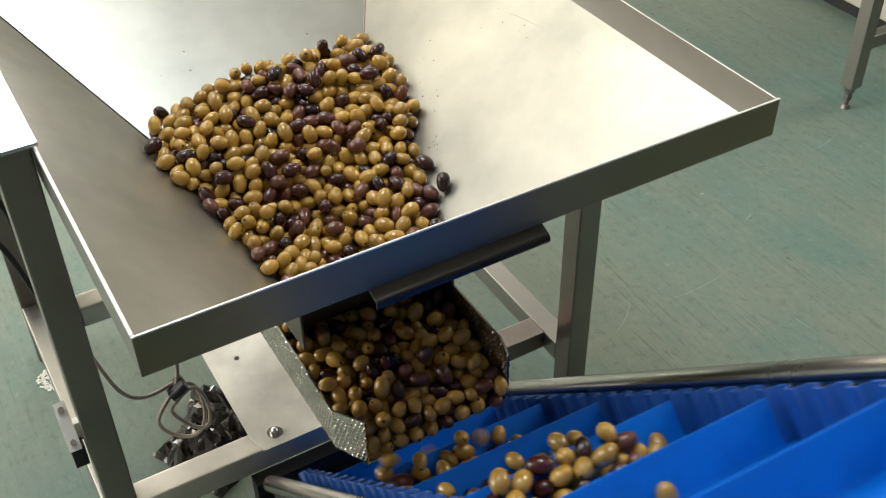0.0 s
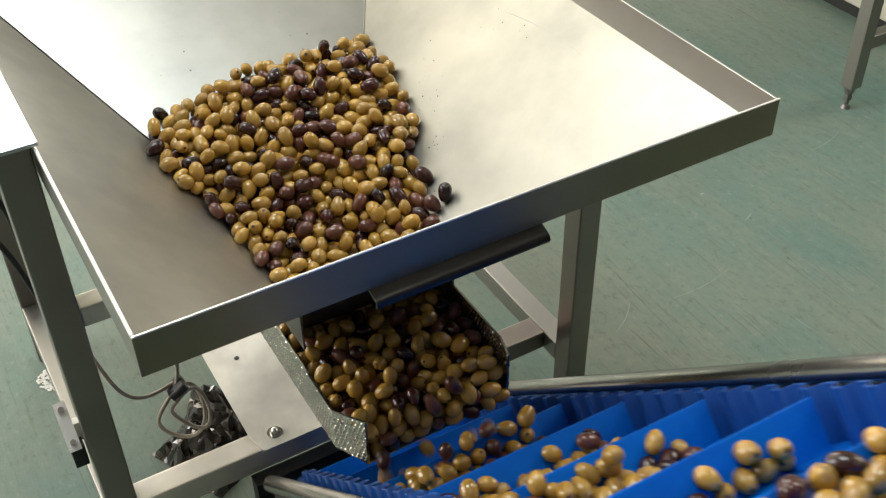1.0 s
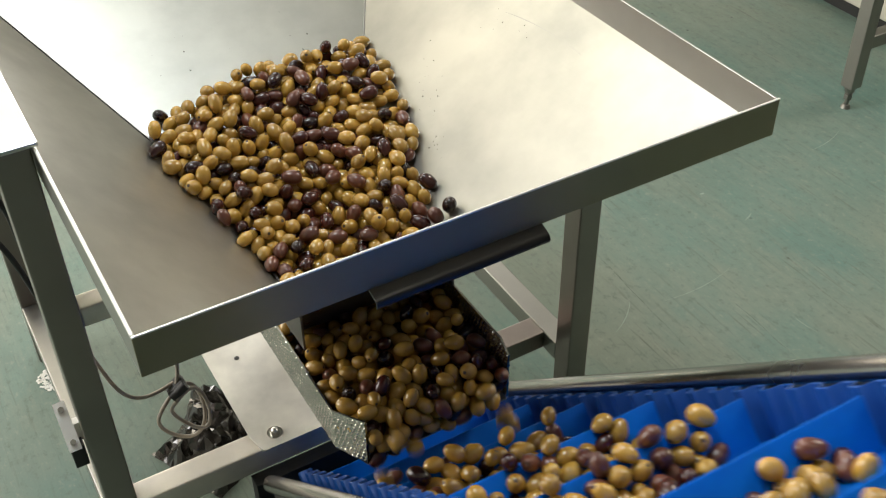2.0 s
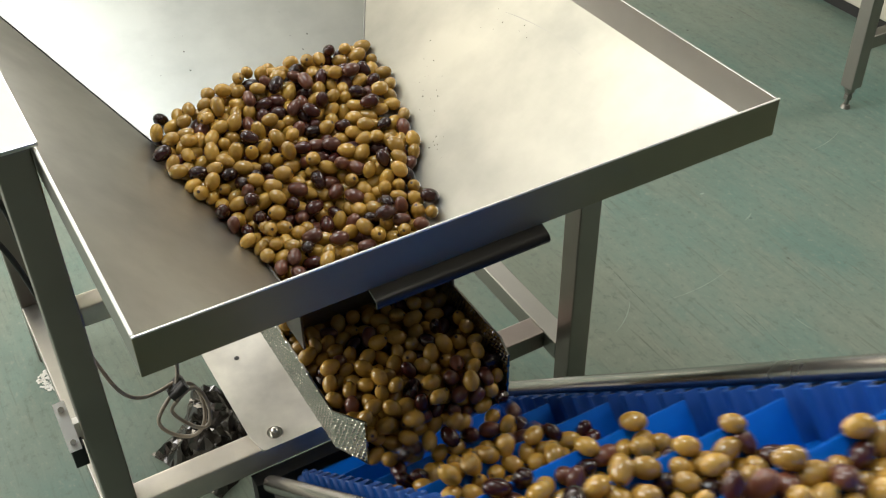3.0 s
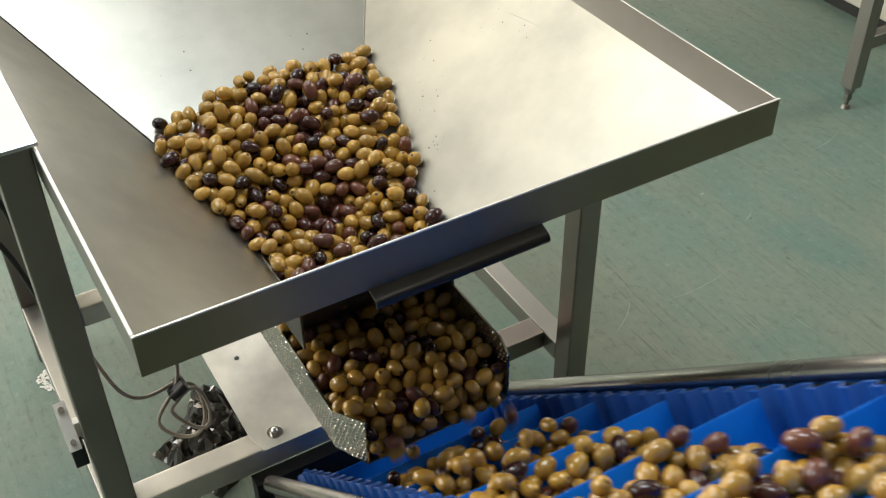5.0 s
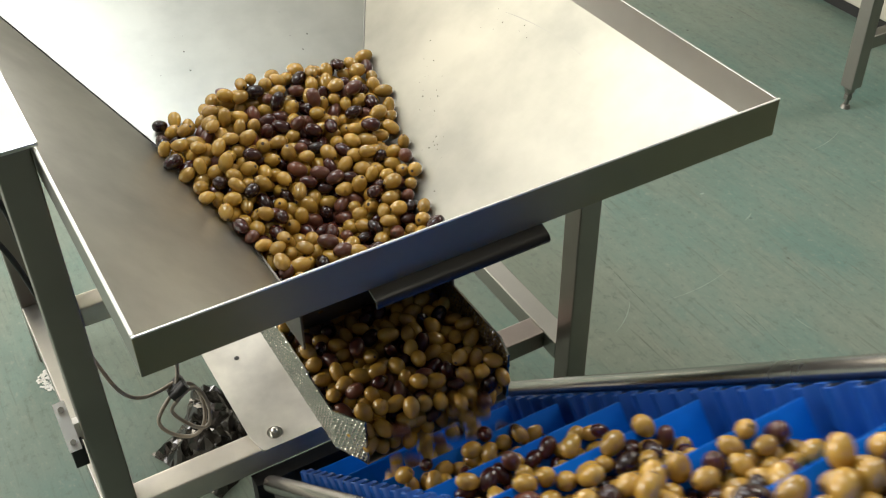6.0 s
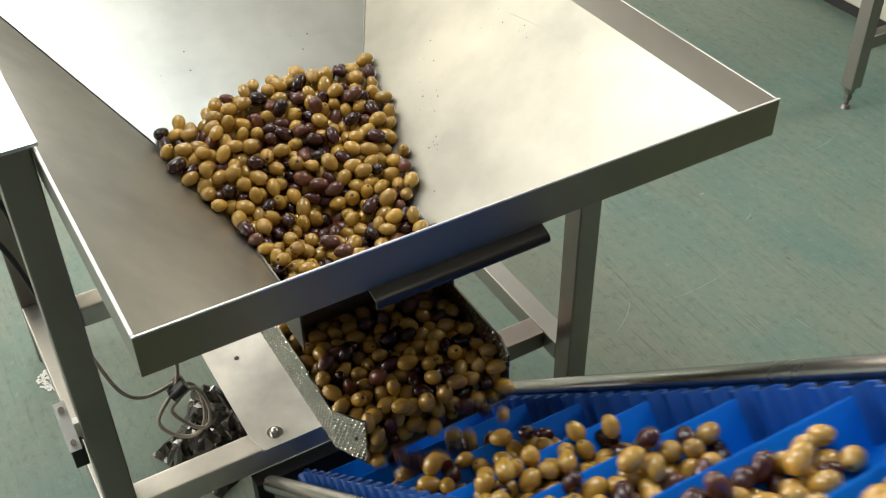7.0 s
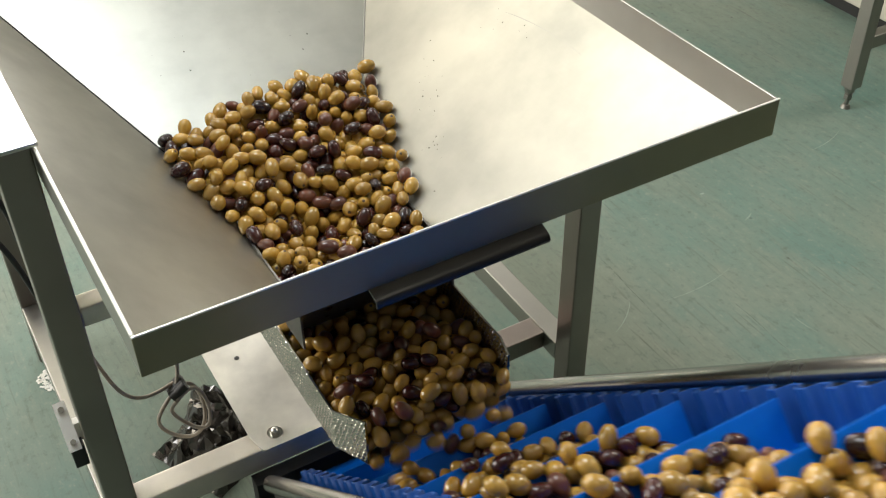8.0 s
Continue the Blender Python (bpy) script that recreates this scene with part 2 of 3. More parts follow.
# unseen wall, made pale to brighten the left plate's reflection
tagged(part("unseen_wall_east", box((7, -2.8, 0), (7.2, 8.2, CEILING)), EAST_WALL), "unseen pale wall brightening the hopper's left plate", "wall", kind="structure")
# unseen wall, kept dark so that steel facing it reflects darkness
tagged(part("unseen_wall_south", box((-3.2, -2.8, 0), (7, -2.6, CEILING)), DARK_WALL), "unseen dark wall added to darken steel reflections", "wall", kind="structure")
bm = bmesh.new()
for lo, hi in (((-3.4, -2.8, 0), (-3.2, WIN_Y0, CEILING)), ((-3.4, WIN_Y1, 0), (-3.2, 8.2, CEILING)), ((-3.4, WIN_Y0, 0), (-3.2, WIN_Y1, WIN_Z0)), ((-3.4, WIN_Y0, WIN_Z1), (-3.2, WIN_Y1, CEILING))):
    add_box(bm, lo, hi)
tagged(part("wall_west", bm, WALL), "cream factory wall with a wide window", "wall", kind="structure")
tagged(part("ceiling", box((-3.4, -2.8, CEILING), (7.2, 8.2, CEILING + 0.2)), CEIL), "grey panelled factory hall ceiling", "ceiling", kind="structure")
# housings added for the unseen ceiling lights
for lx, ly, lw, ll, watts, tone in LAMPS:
    lamp = thing("ceiling_lamp", "unseen white light housing added on the ceiling", "lamp", "ceiling lamps", (lx, ly, CEILING))
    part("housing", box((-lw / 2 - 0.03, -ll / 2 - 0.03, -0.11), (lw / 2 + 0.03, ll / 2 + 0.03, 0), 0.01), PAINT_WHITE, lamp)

# ---- hopper ----
RIM, BASE = 0.85, 0.804            # top and foot of the upright rim
XL, XR, YF, YB = 0.1015, 0.8485, 0.7235, 1.735
KL, KR, KB, KF = 0.90, 0.70, 0.398, 0.95
GATE_LEAN = 0.7                    # the gate leans back under the front plate
GATE_Z = 0.500                     # lower edge of the slide gate
OUT = 0.595                        # height of the outlet under the plates


def left_x(z): return XL + (BASE - z) / KL
def right_x(z): return XR - (BASE - z) / KR
def front_y(z): return YF + (BASE - z) / KF
def back_y(z): return YB - (BASE - z) / KB


def build_hopper():
    h = thing("hopper", "brushed stainless steel feed hopper holding olives", "hopper")
    o = OUT
    fl, fr, bl, br = (XL, YF, BASE), (XR, YF, BASE), (XL, YB, BASE), (XR, YB, BASE)
    lf, rf = (left_x(o), front_y(o), o), (right_x(o), front_y(o), o)
    lb, rb = (left_x(o), back_y(o), o), (right_x(o), back_y(o), o)
    t = 0.002
    part("left_plate", slab([fl, lf, lb, bl], t), SHEET, h)
    part("right_plate", slab([fr, br, rb, rf], t), SHEET, h)
    part("back_plate", slab([bl, lb, rb, br], t), SHEET, h)
    part("front_plate", slab([fl, fr, rf, lf], t), SHADED_SHEET, h)
    g = 0.0025
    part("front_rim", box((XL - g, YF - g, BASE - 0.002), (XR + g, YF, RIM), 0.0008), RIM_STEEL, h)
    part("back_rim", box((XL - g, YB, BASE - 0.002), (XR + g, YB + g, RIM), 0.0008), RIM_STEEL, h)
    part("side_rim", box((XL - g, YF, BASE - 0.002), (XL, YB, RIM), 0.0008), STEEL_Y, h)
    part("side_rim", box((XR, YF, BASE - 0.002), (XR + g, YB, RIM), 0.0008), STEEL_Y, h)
    # bright strips along the top of the rim; the edge's highlight is put into their colour
    e = 0.0030
    part("rim_glint_strip", box((XL - e, YF - 0.0026, RIM - 0.001), (XR + e, YF + 0.0002, RIM + 0.0012), 0.0008), RIM_GLINT, h, "rim edge strip with the highlight painted on")
    part("rim_glint_strip", box((XL - e, YF + 0.0002, RIM - 0.002), (XL + 0.001, YB, RIM + 0.0015), 0.0012), RIM_GLINT, h, "rim edge strip with the highlight painted on")
    gx0, gx1 = left_x(o), right_x(o)
    part("slide_gate", slab([(gx0, front_y(o) + GATE_LEAN * (o - GATE_Z), GATE_Z), (gx0, front_y(o) - 0.001, o + 0.002), (gx1, front_y(o) - 0.001, o + 0.002), (gx1, front_y(o) + GATE_LEAN * (o - GATE_Z), GATE_Z)], 0.003), SHADED_SHEET, h)
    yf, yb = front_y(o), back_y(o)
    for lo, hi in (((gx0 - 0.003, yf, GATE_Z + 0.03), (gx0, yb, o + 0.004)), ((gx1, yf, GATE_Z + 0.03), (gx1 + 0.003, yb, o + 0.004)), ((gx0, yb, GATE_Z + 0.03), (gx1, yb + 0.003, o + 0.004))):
        part("outlet_skirt", box(lo, hi), SHADED_SHEET, h)
    # bent pull strip of the gate under the front rim
    prof = [(0.724, 0.8035), (0.7105, 0.7995), (0.7060, 0.7970), (0.7040, 0.7925), (0.7055, 0.7885), (0.7075, 0.7900), (0.7070, 0.7925), (0.7085, 0.7950), (0.7110, 0.7965), (0.724, 0.8005)]
    part("gate_handle", profile_along_x(prof, 0.3265, 0.529), BLACK_STEEL, h, "dark bent steel pull strip", True)
    # weld beads in the two back corners
    part("weld_seam", rod(Vector(bl), Vector(lb), 0.0017, 6), BLACK_STEEL, h)
    part("weld_seam", rod(Vector(br), Vector(rb), 0.0016, 6), DULL, h)
    return h


build_hopper()

# ---- hopper frame ----
LEGW = 0.041
LX0, RX0, LY0, BY0 = 0.0555, 0.853, 1.061, 1.69


def tube(name, lo, hi, mat, parent, label=""):
    return part(name, box(lo, hi, 0.0022, 2), mat, parent, label)


def build_frame():
    fr = thing("hopper_stand", "square steel tube frame standing under the hopper", "stand")
    for x0, y0 in ((LX0, LY0), (RX0, LY0), (LX0, BY0), (RX0, BY0)):
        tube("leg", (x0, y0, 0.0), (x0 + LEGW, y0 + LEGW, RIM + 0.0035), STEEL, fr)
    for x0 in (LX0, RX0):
        tube("top_rail", (x0 - 0.002, LY0 - 0.004, RIM + 0.004), (x0 + LEGW + 0.009, BY0 + LEGW, RIM + 0.010), LIT_TOP_STEEL, fr, "flat top rail, painted bright as if lit")
        tube("side_crossbar", (x0 + 0.0, LY0 + LEGW, 0.105), (x0 + 0.04, BY0, 0.145), STEEL_Y, fr)
    tube("crossbar", (LX0 + 0.04, 1.137, 0.106), (RX0, 1.182, 0.145), STEEL, fr)
    tube("crossbar", (LX0 + LEGW, 1.068, 0.582), (0.15, 1.098, 0.612), LIT_BEAM_STEEL, fr)
    tube("front_beam", (LX0 + LEGW, LY0, 0.20), (0.535, LY0 + 0.04, 0.242), LIT_BEAM_STEEL, fr)
    tube("beam_post", (0.495, LY0 + 0.042, 0.145), (0.535, 1.18, 0.20), STEEL, fr)
    return fr


build_frame()

# ---- vibrating feeder ----
PX0, PX1, PLIP, PBACK, PZ = 0.3244, 0.547, 0.797, 1.50, 0.453


def embossed_wall(path, zlo, zhi, t=0.0025, cell=0.0095):
    """A side wall along (x, y) points with a raised diamond pattern; zlo and zhi give its lower and upper edge at each point."""
    pts = [Vector((x, y, 0)) for x, y in path]
    run = [0.0]
    for a, b in zip(pts, pts[1:]):
        run.append(run[-1] + (b - a).length)
    nu, nv = int(run[-1] / 0.0015), 44
    bm = bmesh.new()
    grids = []
    for side in (0, 1):
        g = []
        for i in range(nu + 1):
            s = run[-1] * i / nu
            k = max(j for j in range(len(run) - 1) if run[j] <= s + 1e-9)
            f = (s - run[k]) / (run[k + 1] - run[k])
            c = pts[k].lerp(pts[k + 1], f)
            d = (pts[k + 1] - pts[k]).normalized()
            nrm = Vector((d.y, -d.x, 0)) * (1 if side else -1)
            lo, hi = zlo[k] + f * (zlo[k + 1] - zlo[k]), zhi[k] + f * (zhi[k + 1] - zhi[k])
            col = []
            for j in range(nv + 1):
                z = lo + (hi - lo) * j / nv
                a, b = (s + z) / (1.1 * cell), (s - z) / (0.5 * cell)
                h = 0.0018 * max(0.0, math.sin(math.pi * a) * math.sin(math.pi * b)) if 0 < j < nv else 0.0
                col.append(bm.verts.new(c + nrm * (t / 2 + h) + Vector((0, 0, z))))
            g.append(col)
        grids.append(g)
    for g in grids:
        for i in range(nu):
            for j in range(nv):
                bm.faces.new((g[i][j], g[i + 1][j], g[i + 1][j + 1], g[i][j + 1]))
    a, b = grids
    for i in range(nu):
        bm.faces.new((a[i][nv], a[i + 1][nv], b[i + 1][nv], b[i][nv]))
        bm.faces.new((a[i][0], a[i + 1][0], b[i + 1][0], b[i][0]))
    for i in (0, nu):
        for j in range(nv):
            bm.faces.new((a[i][j], a[i][j + 1], b[i][j + 1], b[i][j]))
    bmesh.ops.recalc_face_normals(bm, faces=bm.faces)
    return bm


def bolt(at, r, parent):
    """A hexagon bolt with its washer, upright."""
    x, y, z = at
    bm = rod((x, y, z + 0.0018), (x, y, z + 0.0075), r, 6)
    add_dome(bm, (x, y, z + 0.0075), r * 0.72, (1, 1, 0.5))
    ob = part("bolt", bm, CHROME, parent, "stainless hexagon bolt", True)
    part("washer", rod((x, y, z), (x, y, z + 0.0018), r * 1.6, 24), CHROME, ob, "round flat washer", True)
    return ob


def build_feeder():
    fd = thing("vibrating_feeder", "stainless vibrating feeder pan with embossed side walls", "feeder")
    bm = slab([(PX0, 0.848, PZ), (PX0 + 0.0175, PLIP, PZ), (PX1, PLIP + 0.004, PZ), (PX1, PBACK, PZ), (PX0, PBACK, PZ)], 0.0025)
    part("pan_floor", bm, DULL, fd)
    part("side_wall", embossed_wall([(PX0 - 0.0015, PBACK), (PX0 - 0.0015, 0.848), (PX0 + 0.0175, 0.794)], (0.4453, 0.4453, 0.4559), (0.5333, 0.511, 0.5312)), EMBOSSED, fd, "embossed stainless side wall with bent nose")
    part("side_wall", embossed_wall([(PX1 + 0.0015, PBACK), (PX1 + 0.0015, 0.8215), (PX1 + 0.0015, 0.802)], (0.4485, 0.4485, 0.455), (0.546, 0.545, 0.530)), EMBOSSED, fd, "embossed stainless side wall")
    part("end_wall", box((PX0, PBACK, 0.445), (PX1, PBACK + 0.003, 0.545)), DULL, fd)
    # base plate on the front beam, with rounded corners
    z = 0.2425
    pl = [(0.279, 1.38), (0.279, 1.094), (0.2855, 1.060), (0.2875, 1.0565), (0.291, 1.0545), (0.530, 1.0545), (0.530, 1.38)]
    bm = slab([(x, y, z + 0.004) for x, y in pl], 0.004)
    part("mounting_plate", bm, PLATE, fd, "stainless mounting plate painted bright as if lit")
    part("drill_hole", rod((0.325, 1.258, z + 0.0035), (0.325, 1.258, z + 0.0047), 0.0042, 20), BLACK, fd, "dark round drill hole")
    bolt((0.315, 1.079, z + 0.004), 0.0075, fd)
    bolt((0.470, 1.079, z + 0.004), 0.0075, fd)
    # drive block between plate and pan, and rubber mounts
    part("drive_unit", box((0.405, 1.10, z + 0.05), (0.52, 1.36, 0.42), 0.012, 3), DULL, fd, "grey cast drive housing", True)
    for x in (0.432, 0.488):
        for y in (1.15, 1.27):
            part("rubber_mount", rod((x, y, z + 0.004), (x, y, z + 0.052), 0.016, 20), BLACK, fd, "black rubber buffer", True)
            part("bracket", box((x - 0.012, y - 0.012, 0.418), (x + 0.012, y + 0.012, PZ - 0.0025)), DULL, fd)
    return fd


build_feeder()

# ---- elevator ----
CH = 0.05                          # height of the sidewalls above the belt
YAW, SLOPE = radians(0.76), radians(44.08)                # the elevator stands a little askew to the hopper
SIDE = Vector((math.cos(YAW), -math.sin(YAW), 0))
AWAY = Vector((math.sin(YAW), math.cos(YAW), 0))
UP = Vector((0, 0, math.sin(SLOPE))) - AWAY * math.cos(SLOPE)
NRM = Vector((0, 0, math.cos(SLOPE))) + AWAY * math.sin(SLOPE)
PIVOT = Vector((0.45, 0.80, 0.425))
U0 = -1.1314                       # the pivot's place up the belt
PITCH, SPEED = 0.160, 0.382
PIECES, DRUM, TAIL = 54, 0.06, -1.385
SEC = PITCH / 4                    # one section of the belt carries one wave of the sidewalls; every fourth one a cleat
HEAD = TAIL + PIECES * PITCH / 2 - math.pi * DRUM
SX0, SX1 = 0.2775, 0.648            # side rails


def belt_point(u, n, x=0.0):
    """u metres up the belt, n metres above it, x metres across."""
    return PIVOT + SIDE * (x - PIVOT.x) + UP * (u - U0) + NRM * (n - CH)


def build_elevator():
    el = thing("belt_elevator", "inclined elevator frame with round stainless side rails", "conveyor")
    lo, hi = -1.435, HEAD + 0.08
    for x, out in ((SX0, -1), (SX1, 1)):
        a = [belt_point(u, n, x) for u, n in ((lo, -0.15), (hi, -0.15), (hi, CH - 0.004), (lo, CH - 0.004))]
        part("side_panel", slab(a if out > 0 else a[::-1], 0.0025), STEEL, el)
        bm = rod(belt_point(lo, CH - 0.002, x), belt_point(hi, CH - 0.002, x), 0.0135, 24)
        add_dome(bm, belt_point(lo, CH - 0.002, x), 0.0135)
        part("rail", bm, RAIL, el, "polished round stainless rail", True)
    for u, nm in ((TAIL, "tail_drum"), (HEAD, "head_drum")):
        part(nm, rod(belt_point(u, -DRUM - 0.003, SX0 + 0.004), belt_point(u, -DRUM - 0.003, SX1 - 0.004), DRUM - 0.003, 32), DULL, el, smooth=True)
    part("slider_bed", slab([belt_point(u, -0.007, x) for u, x in ((TAIL + 0.06, 0.32), (TAIL + 0.06, 0.61), (HEAD - 0.06, 0.61), (HEAD - 0.06, 0.32))], 0.003), DULL, el)
    # black panel added to make the gap under the beam dark
    part("dark_gap_panel", box((0.262, 1.036, 0.0), (0.668, 1.0605, 0.1995), 0.001), BLACK, el, "black panel added where the gap is dark")
    # hidden black tray, added so that the beam's front reflects black
    part("beam_darkener", box((0.266, 0.70, 0.0), (0.664, 1.034, 0.012), 0.003), BLACK, el, "hidden black tray darkening the beam's reflection")
    for u in (-0.95, 1.9):
        for x in (SX0 - 0.024, SX1 + 0.024):
            p = belt_point(u, -0.10, x)
            part("leg", box((x - 0.02, p.y - 0.02, 0), (x + 0.02, p.y + 0.02, p.z), 0.004), STEEL, el)
    return el


build_elevator()


def loop_place(s):
    """Pose of a belt section s metres along the closed way of the belt, from the tail up."""
    run, arc = HEAD - TAIL, math.pi * DRUM
    s = s % (2 * run + 2 * arc)
    if s < run:
        u, n, a = TAIL + s, 0.0, 0.0
    elif s < run + arc:
        a = (s - run) / DRUM
        u, n = HEAD + DRUM * math.sin(a), DRUM * (math.cos(a) - 1)
    elif s < 2 * run + arc:
        u, n, a = HEAD - (s - run - arc), -2 * DRUM, math.pi
    else:
        b = (s - 2 * run - arc) / DRUM
        a = math.pi + b
        u, n = TAIL - DRUM * math.sin(b), -DRUM - DRUM * math.cos(b)
    m = Matrix.Translation(belt_point(u, n)) @ pose(0, 0, 0, -math.degrees(SLOPE), 0, -math.degrees(YAW))
    return m @ Matrix.Rotation(a, 4, "X")


def sidewall_mesh(x0, amp, h):
    bm = bmesh.new()
    n, t = 14, 0.0028
    rows = []
    for i in range(n + 1):
        y = SEC * (i / n - 0.5)
        w = 2 * math.pi * i / n
        x = x0 + amp * math.sin(w) + 0.25 * amp * math.sin(3 * w)
        rows.append([bm.verts.new((x + dx, y, z)) for dx, z in ((-t / 2, 0), (-t / 2, h - 0.001), (0, h), (t / 2, h - 0.001), (t / 2, 0))])
    for a, b in zip(rows, rows[1:]):
        for k in range(4):
            bm.faces.new((a[k], a[k + 1], b[k + 1], b[k]))
    bmesh.ops.recalc_face_normals(bm, faces=bm.faces)
    return bm


def belt_section(cleated):
    b = thing("belt_section", "blue plastic belt section with cleat and corrugated sidewalls" if cleated else "plain blue plastic belt section between corrugated sidewalls", "belt", "sections of the elevator belt")
    part("sheet", box((0.304, -SEC / 2, -0.004), (0.624, SEC / 2, 0)), BLUE, b)
    if cleated:
        pts = [(-0.0055, 0), (-0.0028, 0.006), (-0.0022, CH - 0.005), (-0.001, CH - 0.003), (0.001, CH - 0.003), (0.0022, CH - 0.005), (0.0028, 0.006), (0.0055, 0)]
        part("cleat", profile_along_x(pts, 0.3365, 0.5885), BLUE, b, smooth=True)
    part("sidewall", sidewall_mesh(0.3230, 0.0072, CH + 0.003), SIDE_BLUE, b, smooth=True)
    part("sidewall", sidewall_mesh(0.6005, 0.0080, CH + 0.003), SIDE_BLUE, b, smooth=True)
    return b


LOOP = PIECES * PITCH
COUNT = PIECES * 4
with_cleat, plain = belt_section(True), belt_section(False)
sections = []
for k in range(COUNT):
    first = with_cleat if k % 4 == 0 else plain
    sections.append(first if k < 2 else copy_thing(first, Matrix()))

# ---- control box, cables, bracket beside the frame ----


def build_left_side():
    ca = thing("coiled_cable", "grey power cable tied into a hanging coil", "cable")
    y = 1.15
    hose("lead", [(0.085, y, 0.52), (0.108, y, 0.435), (0.117, y - 0.005, 0.385), (0.146, y - 0.01, 0.352), (0.18, y, 0.349), (0.20, y + 0.005, 0.350)], 0.0030, CABLE, ca)
    hose("riser", [(0.20, y, 0.345), (0.209, y, 0.365), (0.213, y + 0.01, 0.40), (0.214, y + 0.03, 0.47), (0.22, y + 0.06, 0.56), (0.25, y + 0.10, 0.64)], 0.0030, CABLE, ca)
    for k, (cx, cz, rx, rz, tilt) in enumerate(((0.200, 0.291, 0.036, 0.054, -0.15), (0.213, 0.300, 0.026, 0.043, 0.55))):
        pts = []
        for i in range(15):
            a = math.pi / 2 + tilt * 0.6 + 2 * math.pi * i / 14
            px, pz = rx * math.cos(a), rz * math.sin(a)
            pts.append((cx + px * math.cos(tilt * 0.5) - pz * math.sin(tilt * 0.5), y - 0.008 * k + 0.012 * math.sin(a * 2 + k), cz + px * math.sin(tilt * 0.5) + pz * math.cos(tilt * 0.5)))
        hose("loop", pts, 0.0030, CABLE, ca)
    bm = bmesh.new()
    for i in range(4):
        add_rod(bm, (0.190, y - 0.012 + 0.006 * i, 0.338), (0.213, y - 0.010 + 0.006 * i, 0.352), 0.0075, 10)
    part("tie", bm, BLACK, ca, "black cable tie wrap", True)
    for pts in ([(-0.02, 1.34, 0.80), (0.03, 1.32, 0.70), (0.063, 1.30, 0.648), (0.068, 1.30, 0.598), (0.069, 1.30, 0.548), (0.082, 1.30, 0.40), (0.089, 1.30, 0.20), (0.09, 1.31, 0.006)],
                [(-0.10, 1.36, 0.78), (0.0, 1.30, 0.66), (0.046, 1.30, 0.587), (0.062, 1.30, 0.498), (0.078, 1.30, 0.42), (0.090, 1.30, 0.2), (0.094, 1.32, 0.006)]):
        hc = hose("hanging_cable", pts, 0.0042, BLACK)
        tagged(hc, "thin black cable hanging behind the leg", "cable")
    br = thing("sensor_bracket", "small pale bracket with two bolts and black box", "bracket")
    bm = slab([(0.0318, 1.103, 0.4455), (0.0318, 1.048, 0.405), (0.0478, 1.048, 0.405), (0.0478, 1.103, 0.4455)], 0.003)
    part("plate", bm, PAINT_WHITE, br)
    part("arm", box((0.045, 1.082, 0.385), (0.0565, 1.094, 0.418)), PAINT_WHITE, br)
    for y, z in ((1.094, 0.439), (1.057, 0.4115)):
        part("screw", rod((0.040, y, z), (0.040, y - 0.003, z + 0.004), 0.0042, 6), CHROME, br)
    part("sensor", box((0.034, 1.066, 0.352), (0.0525, 1.092, 0.392), 0.002), BLACK, br, "black plastic sensor box")


build_left_side()


def build_bag():
    """Crumpled black film lying under the feeder, in sharp flat folds."""
    bag = thing("plastic_bag", "crumpled glossy black plastic film on the floor", "bag")
    rng = random.Random(21)
    for name, at, sx, sy, top, turn, k in (("film_sheet", (0.280, 1.315, 0.0), 0.085, 0.085, 0.050, 25, 17), ("film_fold", (0.300, 1.375, 0.02), 0.055, 0.055, 0.050, 60, 11)):
        bm = bmesh.new()
        grid = []
        for i in range(k + 1):
            row = []
            for j in range(k + 1):
                a, b = 2 * i / k - 1, 2 * j / k - 1
                fall = max(0.0, 1 - max(abs(a), abs(b)) ** 2.2)
                q = Vector((a, b, at[0] * 9))
                # long creases between slack facets
                fold = 1.15 - 1.5 * abs(noise.noise(q * 1.7)) - 1.1 * abs(noise.noise(q * 3.9 + Vector((3, 1, 0)))) + rng.uniform(-0.05, 0.05)
                z = top * fall ** 0.6 * max(0.05, fold)
                row.append(bm.verts.new((a * sx + rng.uniform(-0.3, 0.3) * sx / k, b * sy + rng.uniform(-0.3, 0.3) * sy / k, z + 0.001)))
            grid.append(row)
        for i in range(k):
            for j in range(k):
                c = (grid[i][j], grid[i + 1][j], grid[i + 1][j + 1], grid[i][j + 1])
                if rng.random() < 0.5:
                    bm.faces.new((c[0], c[1], c[2])), bm.faces.new((c[0], c[2], c[3]))
                else:
                    bm.faces.new((c[0], c[1], c[3])), bm.faces.new((c[1], c[2], c[3]))
        ob = part(name, bm, FILM, bag)
        ob.matrix_world = pose(*at, 0, 0, turn)


build_bag()

# white spilled patch on the floor
rng0 = random.Random(5)
bm = bmesh.new()
for i in range(240):
    a, r = rng0.uniform(0, 6.28), 0.026 * math.sqrt(rng0.random())
    bmesh.ops.create_icosphere(bm, subdivisions=1, radius=rng0.uniform(0.0015, 0.0035), matrix=Matrix.Translation((0.063 + r * math.cos(a), 1.635 + 1.2 * r * math.sin(a), 0.001)) @ Matrix.Diagonal((1, 1, 0.5, 1)))
tagged(part("spilled_grains", bm, PAINT_WHITE), "small patch of white spilled grains on the floor", "grains", kind="stuff")

# ---- far machine ----


